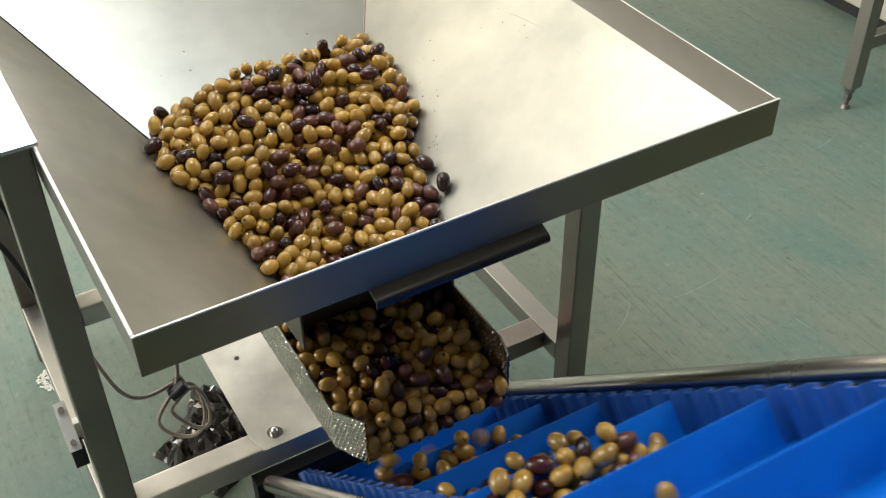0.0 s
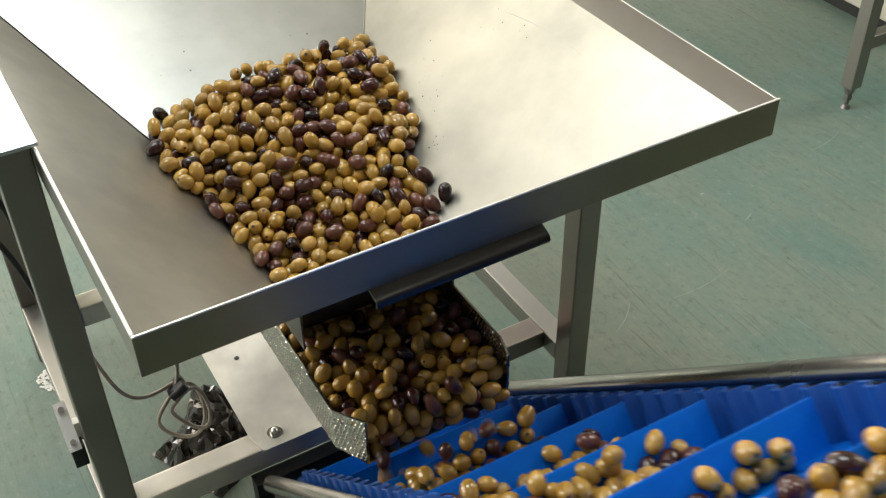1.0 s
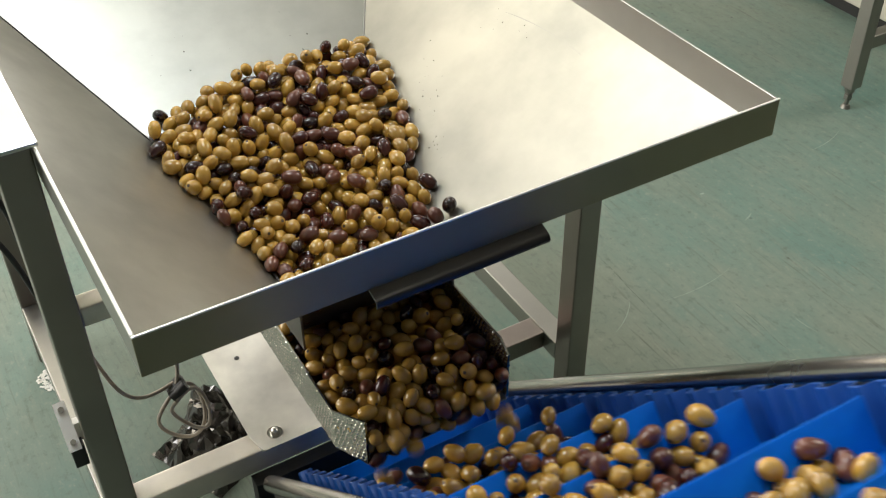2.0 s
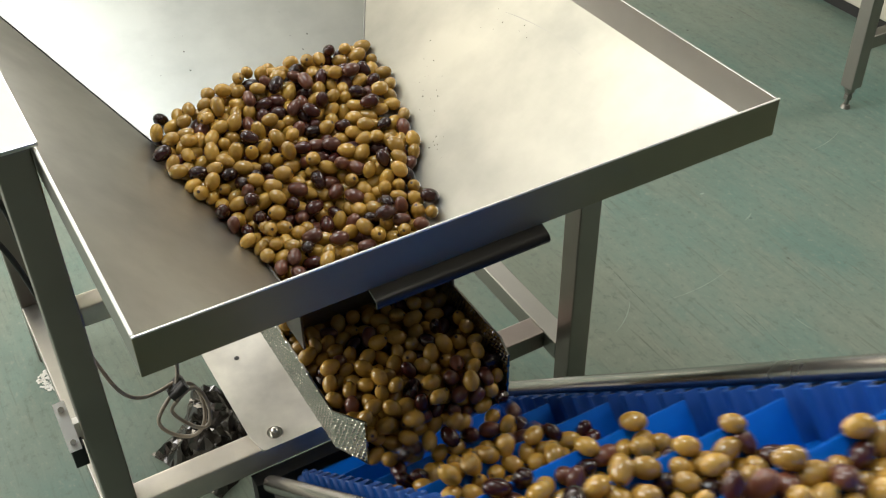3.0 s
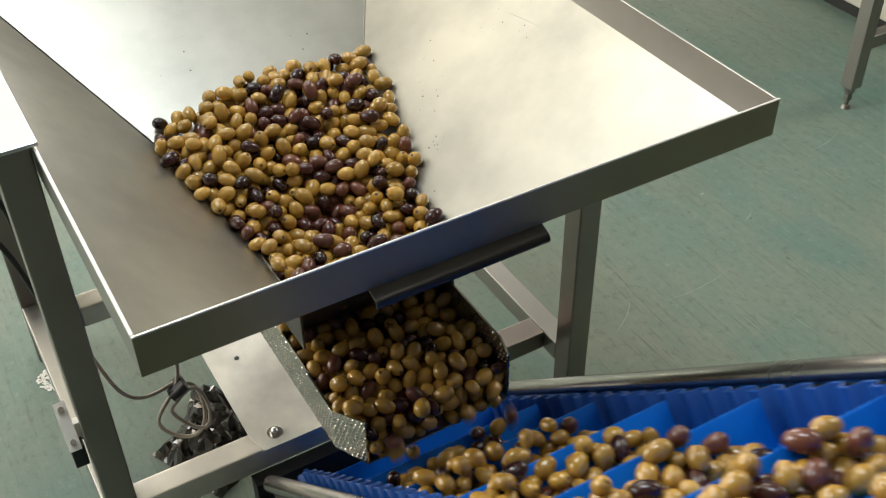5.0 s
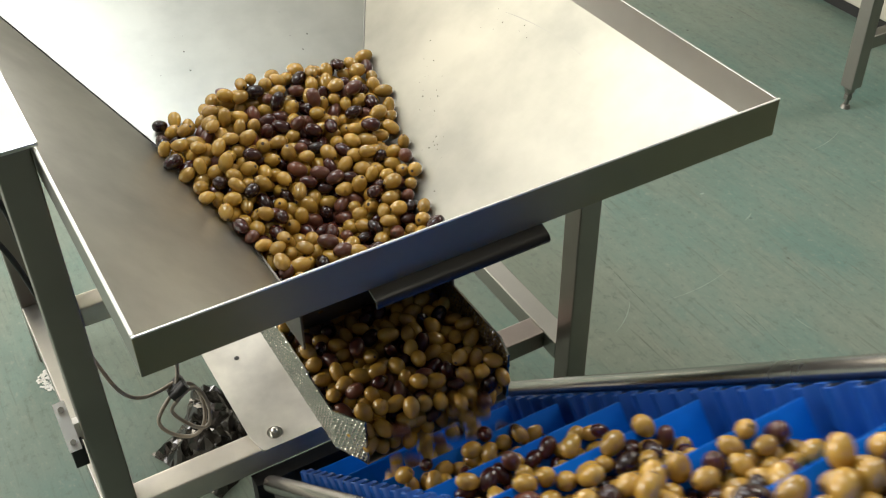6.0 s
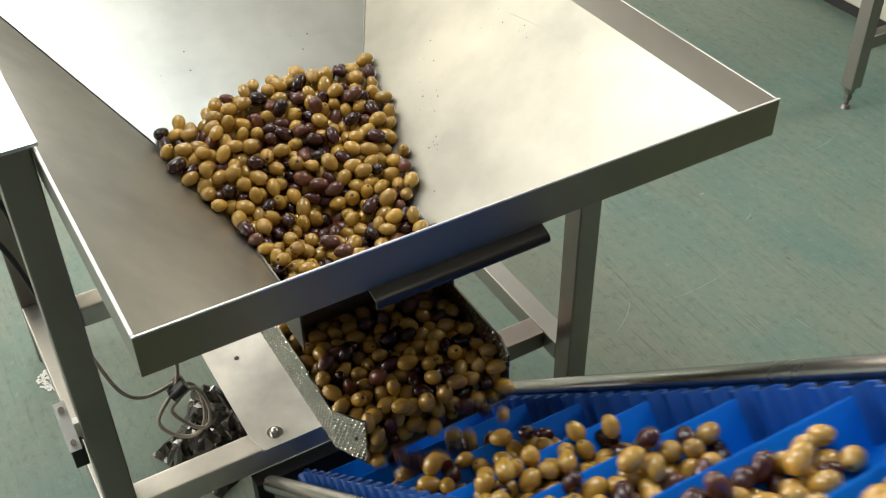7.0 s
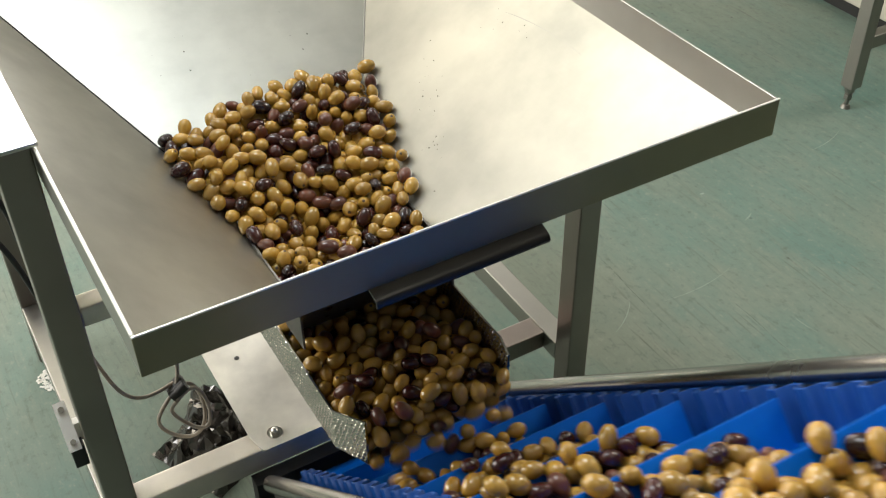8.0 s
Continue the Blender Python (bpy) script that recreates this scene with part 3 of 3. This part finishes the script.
def build_far():
    fm = thing("far_table_frame", "dull stainless table frame on an adjustable foot", "frame")
    x, y, w = 2.0595, 1.5305, 0.037
    tube("leg", (x, y, 0.062), (x + w, y + w, 0.78), FAR_STEEL, fm)
    bm = rod((x + w / 2, y + w / 2, 0.0), (x + w / 2, y + w / 2, 0.010), 0.013, 20, 0.009)
    add_rod(bm, (x + w / 2, y + w / 2, 0.008), (x + w / 2, y + w / 2, 0.065), 0.0055, 12)
    add_rod(bm, (x + w / 2, y + w / 2, 0.026), (x + w / 2, y + w / 2, 0.040), 0.011, 6)
    add_rod(bm, (x + w / 2, y + w / 2, 0.046), (x + w / 2, y + w / 2, 0.063), 0.011, 16, 0.016)
    part("foot", bm, FAR_STEEL, fm, "threaded steel levelling foot", True)
    tube("crossbar", (x + w, y + 0.003, 0.168), (3.4, y + 0.034, 0.203), FAR_STEEL, fm)
    for a, b in ((3.4, y), (x, 2.9), (3.4, 2.9)):
        tube("leg", (a, b, 0.0), (a + w, b + w, 0.78), FAR_STEEL, fm)
    part("tabletop", box((x - 0.03, y - 0.03, 0.78), (3.48, 2.98, 0.82), 0.004), FAR_STEEL, fm)
    mb = thing("far_machine", "low cream machine base standing on the floor", "machine")
    # black block added to fill the dark gap under the cover
    part("dark_gap_block", box((2.47, 1.70, 0.0), (3.3, 2.85, 0.05)), BLACK, mb, "black block filling the dark gap underneath")
    part("cover", box((2.44, 1.68, 0.045), (3.33, 2.87, 0.5), 0.01, 3), CREAM, mb, "cream painted cover", True)


build_far()

# ---- pale scuffs in the floor paint ----


def floor_scuff(x, y, turn, length, bend, width):
    bm = bmesh.new()
    rows = []
    for i in range(13):
        f = i / 12
        a = radians(turn) + bend * (f - 0.5)
        px, py = x + length * (f - 0.5) * math.cos(a), y + length * (f - 0.5) * math.sin(a)
        w = 0.75 * width * (0.25 + math.sin(math.pi * f)) * 0.5
        rows.append((bm.verts.new((px - w * math.sin(a), py + w * math.cos(a), 0.0006)), bm.verts.new((px + w * math.sin(a), py - w * math.cos(a), 0.0006))))
    for a, b in zip(rows, rows[1:]):
        bm.faces.new((a[0], a[1], b[1], b[0]))
    ob = part("floor_scuff", bm, SCUFF)
    tagged(ob, "thin pale scuff in the floor paint", "scuff", "scuffs on the floor", kind="stuff")


for args in SCUFFS:
    floor_scuff(*args)


def floor_crack(x, y, turn, length):
    """A wandering hairline crack in the paint."""
    bm = bmesh.new()
    a, rows = radians(turn), []
    for i in range(41):
        f = i / 40
        off = 0.0025 * noise.noise(Vector((x * 7, y * 3, f * 6)))
        px, py = x + length * (f - 0.5) * math.cos(a) - off * math.sin(a), y + length * (f - 0.5) * math.sin(a) + off * math.cos(a)
        w = 0.0007 * (0.1 + abs(noise.noise(Vector((f * 13, x, y)))) * 1.8) * math.sin(math.pi * (0.04 + 0.92 * f)) ** 0.5
        rows.append((bm.verts.new((px - w * math.sin(a), py + w * math.cos(a), 0.0005)), bm.verts.new((px + w * math.sin(a), py - w * math.cos(a), 0.0005))))
    for p, q in zip(rows, rows[1:]):
        bm.faces.new((p[0], p[1], q[1], q[0]))
    tagged(part("floor_crack", bm, CRACK), "dark hairline crack in the floor paint", "crack", "cracks in the floor", kind="stuff")


for args in CRACKS:
    floor_crack(*args)

# ---- scraps of olive skin on the plates ----
rng1 = random.Random(11)
bm = bmesh.new()
for i in range(70):
    if i < 44:
        along = rng1.uniform(0, 1)
        x, y = 0.600 + 0.095 * along + rng1.gauss(0, 0.012), 1.08 + 0.19 * along + rng1.gauss(0, 0.02)
        if i < 12:
            x, y = rng1.gauss(0.782, 0.012), rng1.gauss(1.18, 0.05)
        z, nrm = BASE - (XR - x) * KR, Vector((-KR, 0, 1)).normalized()
    else:
        x, y = rng1.uniform(0.3, 0.6), rng1.uniform(1.36, 1.5)
        z, nrm = BASE - (YB - y) * KB, Vector((0, -KB, 1)).normalized()
    if z < BASE and (i < 44 or rng1.random() < 0.3):
        s = rng1.choice((0.0005, 0.0007, 0.0010, 0.0015))
        m = Matrix.Translation((x, y, z + 0.0003)) @ nrm.to_track_quat("Z", "Y").to_matrix().to_4x4() @ Matrix.Rotation(rng1.uniform(0, 6), 4, "Z")
        bmesh.ops.create_icosphere(bm, subdivisions=1, radius=s, matrix=m @ Matrix.Diagonal((1.0, rng1.uniform(0.4, 1), 0.4, 1)))
tagged(part("olive_scraps", bm, SCRAP), "tiny dark scraps of olive skin", "scraps", kind="stuff")

# ---- scratch in the plate ----
bm = bmesh.new()
rows = []
for i in range(17):
    f = i / 16
    x, y = 0.793 + 0.030 * f - 0.019 * f * f, 1.199 - 0.171 * f
    w = 0.0006 * (0.3 + math.sin(math.pi * min(1.0, f * 1.6)) * (1 - f))
    rows.append([bm.verts.new((x + dx, y, BASE - (XR - x - dx) * KR + 0.0004)) for dx in (-w, w)])
for a, b in zip(rows, rows[1:]):
    bm.faces.new((a[0], a[1], b[1], b[0]))
tagged(part("plate_scratch", bm, DULL), "thin curved scratch in the steel plate", "scratch", kind="stuff")

# ---- flow of the olives ----
R_OL = 0.0108                      # radius of a ball of an olive's volume
STEP = 1.0 / 60.0
WARM, SETTLE = 1.5, 1.4           # seconds of flow and of rest before the clip starts
PAN_SPEED = 0.054
MU_LEFT, MU_RIGHT, MU_BACK, MU_FRONT = 0.2, 0.09, 0.275, 0.2
HEAP_BACK = 1.355                  # how far the heap reaches up the back plate
FILL = 0.638                       # height of the heap at the outlet
BELT_X0, BELT_X1 = 0.338, 0.587
CLEAT0 = -0.636                    # a cleat's place up the belt at the start


def fill_places(rng):
    """Rest places of the olives in the hopper and the feeder pan."""
    s = 2 * R_OL * 0.985
    out = []
    for k in range(16):
        z = PZ + R_OL + k * s * 0.816
        for j in range(60):
            y = PLIP + 0.012 + j * s * 0.866 + (k % 2) * s * 0.29
            for i in range(48):
                x = 0.20 + (i + 0.5 * (j % 2)) * s + (k % 2) * s * 0.25
                if z < OUT + 0.004:
                    top = PZ + (0.2 if front_y(OUT) + 0.06 < y < back_y(OUT) else 0.072 if y > back_y(OUT) else 0.045)
                    ok = PX0 + R_OL < x < PX1 - R_OL and y < PBACK - R_OL and (z < top)
                    if z > PZ + 0.068:
                        ok = ok and y > front_y(OUT) and x > left_x(OUT) and x < right_x(OUT) and y < back_y(OUT)
                else:
                    top = FILL + 0.18 * (y - 0.975) - 0.35 * max(0.0, 0.975 - y) + 0.012 * math.sin(9 * x + 7 * y)
                    ok = (left_x(z) + 1.2 * R_OL < x < right_x(z) - 1.2 * R_OL and front_y(z) + R_OL < y < back_y(z) - 2.2 * R_OL and z < top and y < min(HEAP_BACK, HEAP_BACK - 0.10 + 1.1 * (x - 0.26)))
                if ok:
                    out.append((x, y, z))
    p = np.array(out)
    return p + rng.normal(0, 0.0035, p.shape)


def near_pairs(p, reach):
    """Indices of all pairs closer than reach, from a grid of cells."""
    c = np.floor(p / reach).astype(np.int64)
    c -= c.min(axis=0) - 1
    dims = c.max(axis=0) + 2
    key = (c[:, 0] * dims[1] + c[:, 1]) * dims[2] + c[:, 2]
    order = np.argsort(key, kind="stable")
    sk = key[order]
    I, J = [], []
    for dx, dy, dz in ((0, 0, 0), (0, 0, 1), (0, 1, -1), (0, 1, 0), (0, 1, 1), (1, -1, -1), (1, -1, 0), (1, -1, 1), (1, 0, -1), (1, 0, 0), (1, 0, 1), (1, 1, -1), (1, 1, 0), (1, 1, 1)):
        off = (dx * dims[1] + dy) * dims[2] + dz
        lo = np.searchsorted(sk, sk + off, "left")
        hi = np.searchsorted(sk, sk + off, "right")
        if off == 0:
            lo = np.arange(len(sk)) + 1
        n = np.maximum(hi - lo, 0)
        tot = n.sum()
        if not tot:
            continue
        a = np.repeat(np.arange(len(sk)), n)
        b = np.arange(tot) - np.repeat(np.cumsum(n) - n, n) + np.repeat(lo, n)
        I.append(order[a])
        J.append(order[b])
    I, J = np.concatenate(I), np.concatenate(J)
    d = p[I] - p[J]
    near = np.einsum("ij,ij->i", d, d) < reach * reach
    return I[near], J[near]


def push(p, q, sel, depth, nrm, mu, vel):
    """Move the balls sel out of a wall by depth along nrm, with friction against the wall's own speed."""
    if not sel.any():
        return
    dp = depth[sel][:, None] * nrm
    p[sel] += dp
    slip = p[sel] - q[sel] - np.asarray(vel) * STEP
    slip -= (slip @ nrm)[:, None] * nrm
    ln = np.linalg.norm(slip, axis=1) + 1e-12
    p[sel] -= slip * np.minimum(1.0, mu * depth[sel] / ln)[:, None]


def unit(v):
    v = np.array(v, float)
    return v / np.linalg.norm(v)


# normal, a point and the grip of each plate of the hopper
PLATES = ((unit((KL, 0, 1)), np.array((XL, 0, BASE)), MU_LEFT), (unit((-KR, 0, 1)), np.array((XR, 0, BASE)), MU_RIGHT),
          (unit((0, -KB, 1)), np.array((0, YB, BASE)), MU_BACK), (unit((0, KF, 1)), np.array((0, YF, BASE)), MU_FRONT))
BELT_N, BELT_U, BELT_X, BELT_O = np.array(NRM), np.array(UP), np.array(SIDE), np.array(PIVOT)


def walls(p, q, rad, t, gate):
    x, y, z = p.T
    high = z > OUT - 0.3 * R_OL
    for nrm, at, grip in PLATES:
        d = rad - (p - at) @ nrm
        push(p, q, high & (d > 0) & (d < 3 * R_OL), d, nrm, grip, (0, 0, 0))
    inpan = (y > PLIP) & (z < np.where(y < front_y(OUT), 0.75, OUT + R_OL)) & (z > PZ - 0.06)
    chute = inpan | ((y > PLIP - 0.03) & (y <= PLIP) & (z > PZ - 0.02) & (z < 0.75))
    # skirt and pan sides
    high = (z > PZ + 0.075) & (y > front_y(OUT) - R_OL)
    left = np.where(high, left_x(OUT), PX0 + np.maximum(0.0, (0.848 - y) * 0.33))
    right = np.where(high, right_x(OUT), PX1)
    rear = np.where(high, back_y(OUT), PBACK)
    for nrm, d in ((np.array((1.0, 0, 0)), left + rad - x), (np.array((-1.0, 0, 0)), x - right + rad), (np.array((0, -1.0, 0)), y - rear + rad)):
        push(p, q, chute & (d > 0) & (d < 3.5 * R_OL), d, nrm, 0.1, (0, -PAN_SPEED if gate else 0, 0))
    d = PZ + rad - z
    push(p, q, inpan & (d > 0), d, np.array((0, 0, 1.0)), 0.9, (0, -PAN_SPEED if gate else 0, 0))
    # slide gate at the front of the outlet
    yg = front_y(OUT) + GATE_LEAN * (OUT - np.clip(z, GATE_Z, OUT))
    held = (z > GATE_Z - 0.3 * R_OL) & (z < OUT + R_OL)
    d = yg + rad - y
    push(p, q, held & (d > 0) & (d < 1.2 * R_OL), d, np.array((0, 1.0, 0)), 0.1, (0, 0, 0))
    if not gate:
        d = PLIP + rad - y
        push(p, q, inpan & (d > 0), d, np.array((0, 1.0, 0)), 0.1, (0, 0, 0))
    # belt
    out = (y < PLIP) | (z < PZ - 0.06)
    r = p - BELT_O
    n, xb = r @ BELT_N + CH, r @ BELT_X + PIVOT[0]
    bv = BELT_U * SPEED
    on = out & (n < CH + 0.02)
    d = rad - n
    push(p, q, out & (d > 0), d, BELT_N, 0.8, bv)
    on = out & (n < 0.10)
    d = BELT_X0 + rad - xb
    push(p, q, on & (d > 0), d, BELT_X, 0.2, bv)
    d = xb - BELT_X1 + rad
    push(p, q, on & (d > 0), d, -BELT_X, 0.2, bv)
    r = p - BELT_O
    on = out & (r @ BELT_N + CH < CH + 0.3 * R_OL)
    ph = r @ BELT_U + U0 - CLEAT0 - SPEED * t
    w = ph - np.floor(ph / PITCH) * PITCH
    d = rad + 0.003 - w
    push(p, q, on & (d > 0), d, BELT_U, 0.5, bv)
    d = w - (PITCH - rad - 0.003)
    push(p, q, on & (d > 0), d, -BELT_U, 0.5, bv)


def lying_turns(rng, n):
    """Turns that lay the long axis level, any way round, give or take 20 degrees."""
    tip, spin, own = np.pi / 2 + rng.normal(0, 0.35, n), rng.uniform(0, 2 * np.pi, n), rng.uniform(0, 2 * np.pi, n)
    c, s = np.cos(tip / 2), np.sin(tip / 2)
    add, sub = (spin + own) / 2, (spin - own) / 2
    return np.stack([c * np.cos(add), -s * np.sin(sub), s * np.cos(sub), c * np.sin(add)], 1)


def flow():
    """Balls under gravity with contact friction. Returns places and turns at 30 steps a second of the clip."""
    rng = np.random.default_rng(7)
    p = fill_places(rng)
    n = len(p)
    size = rng.uniform(0.89, 1.10, n)
    rad = R_OL * size
    v = np.zeros_like(p)
    turn = lying_turns(rng, n)
    places, turns = [], []
    steps = round((SETTLE + WARM + 8.0) / STEP)
    for k in range(steps + 1):
        t = k * STEP - SETTLE - WARM
        gate = t > -WARM
        if t > -1e-6 and round(t / STEP) % 2 == 0:
            places.append(p.copy())
            turns.append(turn.copy())
        v[:, 2] -= np.where(p[:, 1] > PLIP, 2.5, 9.81) * STEP
        v *= 0.985
        q = p.copy()
        p = p + v * STEP
        I, J = near_pairs(p, 2 * R_OL * 1.18)
        for it in range(8):
            d = p[I] - p[J]
            ln = np.sqrt(np.einsum("ij,ij->i", d, d)) + 1e-9
            c = rad[I] + rad[J] - ln
            hit = c > 0
            i, j, c = I[hit], J[hit], c[hit]
            nrm = d[hit] / ln[hit][:, None]
            slip = (p[i] - q[i]) - (p[j] - q[j])
            slip -= np.einsum("ij,ij->i", slip, nrm)[:, None] * nrm
            sl = np.sqrt(np.einsum("ij,ij->i", slip, slip)) + 1e-12
            corr = 0.5 * c[:, None] * nrm - 0.5 * slip * np.minimum(1.0, 0.48 * c / sl)[:, None]
            cnt = np.bincount(i, minlength=n) + np.bincount(j, minlength=n)
            dp = np.stack([np.bincount(i, corr[:, a], n) - np.bincount(j, corr[:, a], n) for a in range(3)], 1)
            p += dp * (1.5 / np.maximum(cnt, 1.5))[:, None]
            walls(p, q, rad, t, gate)
        step = p - q
        ln = np.linalg.norm(step, axis=1)
        lim = np.where(p[:, 1] > PLIP + 0.02, 0.006, 0.04)
        p = np.where((ln > lim)[:, None], q + step * (lim / (ln + 1e-9))[:, None], p)
        v = (p - q) / STEP
        v[:, 2] = np.where(p[:, 1] > PLIP, np.minimum(v[:, 2], 0.03), v[:, 2])
        # the cleats lift the olives but do not throw them
        out = p[:, 1] < PLIP
        v -= np.where(out, np.maximum(0.0, v @ BELT_N - 0.10), 0.0)[:, None] * BELT_N
        v -= np.where(out, np.maximum(0.0, v @ BELT_U - 1.1 * SPEED), 0.0)[:, None] * BELT_U
        v[np.linalg.norm(v, axis=1) < 0.004] *= 0.5
        # roll over what lies beneath
        rel = v.copy()
        on = p[:, 1] < PLIP - 0.03
        belted = on & ((p - BELT_O) @ BELT_N + CH < 0.04)
        rel[belted] -= BELT_U * SPEED
        w = np.stack([-rel[:, 1], rel[:, 0], np.zeros(n)], 1) * (0.35 / R_OL)
        lw = np.linalg.norm(w, axis=1) + 1e-9
        a = np.minimum(lw, 12.0) * STEP / 2
        ax = w / lw[:, None] * np.sin(a)[:, None]
        aw = np.cos(a)
        tw, tv = turn[:, 0].copy(), turn[:, 1:].copy()
        turn[:, 0] = aw * tw - np.einsum("ij,ij->i", ax, tv)
        turn[:, 1:] = aw[:, None] * tv + tw[:, None] * ax + np.cross(ax, tv)
    return np.array(places), np.array(turns), size

# ---- olives ----


def olive_mesh(kind, k, mat):
    """An olive with its long axis along z, a little pointed, with a scar where the stalk was."""
    r = random.Random(k * 31 + 5)
    a, b = r.uniform(0.0140, 0.0158), r.uniform(0.0096, 0.0106)
    bend = r.uniform(-0.05, 0.05)
    bm = bmesh.new()
    bmesh.ops.create_uvsphere(bm, u_segments=18, v_segments=13, radius=1.0)
    for v in bm.verts:
        x, y, z = v.co
        taper = 1.0 - 0.09 * z + 0.03 * math.sin(3 * z + k)
        rad = math.hypot(x, y)
        dip = 0.0013 * math.exp(-(rad / 0.22) ** 2) if z > 0 else -0.0004 * math.exp(-(rad / 0.2) ** 2)
        v.co = Vector((x * b * taper + bend * a * (1 - z * z) * 0.3, y * b * taper * 0.985, z * a - dip))
    for f in bm.faces:
        c = f.calc_center_median()
        f.material_index = 1 if c.z > 0 and math.hypot(c.x, c.y) < 0.0021 else 0
        f.smooth = True
    me = bpy.data.meshes.new("olive_" + kind)
    bm.to_mesh(me)
    bm.free()
    me.materials.append(mat)
    me.materials.append(SCAR)
    return me


OLIVE_KINDS = (("green", GREEN_OLIVE, "glossy yellow-green olive in brine", 0.70), ("dark", DARK_OLIVE, "glossy dark purple olive in brine", 0.19), ("brown", BROWN_OLIVE, "glossy reddish brown half-ripe olive", 0.11))


def build_olives(places, sizes):
    rng = random.Random(3)
    meshes = {k[0]: [olive_mesh(k[0], i + 4 * j, k[1]) for i in range(4)] for j, k in enumerate(OLIVE_KINDS)}
    made = []
    # those that go farthest up the belt and those on top of the heap stand alone
    up_belt = (places @ BELT_U).max(axis=0) - np.where(places[:, :, 1].min(axis=0) < PLIP, 0.0, 9.0)
    height = places[30, :, 2] - 0.18 * places[30, :, 1] - np.where((places[30, :, 2] > OUT) & (places[30, :, 1] > YF), 0.0, 9.0)
    chosen = set(np.argsort(-up_belt)[:150]) | set(np.argsort(-height)[:150])
    bulk = thing("olive_bulk", "bulk of yellow-green and dark olives behind the nearest", "olives")
    bulk["kind"] = "stuff"
    for i in range(places.shape[1]):
        x, y, z = places[:, i].T
        astray = (y > PLIP - 0.02) & ((x > PX1 + 0.002) | (x < PX0 - 0.002)) & (z < OUT - 0.01)
        if z.min() < 0.24 or astray.any():
            made.append(None)
            continue
        # ripe ones come in loose clusters
        lean = 0.10 * noise.noise(Vector(places[0, i]) * 16)
        pick = rng.random() + lean
        kind = OLIVE_KINDS[0] if pick < 0.70 else OLIVE_KINDS[1] if pick < 0.89 else OLIVE_KINDS[2]
        ob = new("olive", meshes[kind[0]][rng.randrange(4)])
        sc = 0.93 * float(sizes[i])
        ob.scale = (sc, sc, sc)
        if i in chosen:
            tagged(ob, kind[2], "olive", "olives on their way to the belt")
        else:
            ob.parent = bulk
        made.append(ob)
    return made


PLACES, TURNS, SIZES = flow()
OLIVES = build_olives(PLACES, SIZES)


def thinned(p, tol):
    """Indices of the steps that a path needs to stay within tol of all of them."""
    keep = {0, len(p) - 1}
    todo = [(0, len(p) - 1)]
    while todo:
        a, b = todo.pop()
        if b - a < 2:
            continue
        f = (np.arange(a + 1, b) - a)[:, None] / (b - a)
        d = np.linalg.norm(p[a] + f * (p[b] - p[a]) - p[a + 1:b], axis=1)
        k = int(d.argmax())
        if d[k] > tol:
            keep.add(a + 1 + k)
            todo += [(a, a + 1 + k), (a + 1 + k, b)]
    return sorted(keep)


def near_drum(s):
    """Whether a section s metres along the belt's way is on a drum or about to be."""
    run, arc, s = HEAD - TAIL, math.pi * DRUM, s % LOOP
    return s < 0.1 or run - 0.1 < s < run + arc + 0.1 or s > LOOP - arc - 0.1


def motions():
    # belt sections round their loop
    for k, sec in enumerate(sections):
        s0 = (CLEAT0 - TAIL) + k * LOOP / COUNT
        steps = [i for i in range(81) if i % 8 == 0 or near_drum(s0 + SPEED * 0.1 * i)]
        walk(sec, [(0.1 * i, loop_place(s0 + SPEED * 0.1 * i)) for i in steps])
    # olives
    for i, ob in enumerate(OLIVES):
        if ob is None:
            continue
        p, q = PLACES[:, i], TURNS[:, i]
        q = q * np.where(np.cumprod(np.append(1.0, np.where((q[1:] * q[:-1]).sum(1) < 0, -1.0, 1.0))) < 0, -1.0, 1.0)[:, None]
        keys = thinned(np.hstack([p, q * 0.012]), 0.0013)
        # no long gaps between keys while an olive travels
        more = set(keys)
        for a, b in zip(keys, keys[1:]):
            gap = 6 if np.linalg.norm(p[b] - p[a]) > 0.004 else 30
            cuts = math.ceil((b - a) / gap)
            more |= {a + round((b - a) * j / cuts) for j in range(1, cuts)}
        rows = []
        for k in sorted(more):
            rows.append((k / 30.0, Matrix.LocRotScale(Vector(p[k]), Quaternion(q[k]), None)))
        walk(ob, rows)


motions()
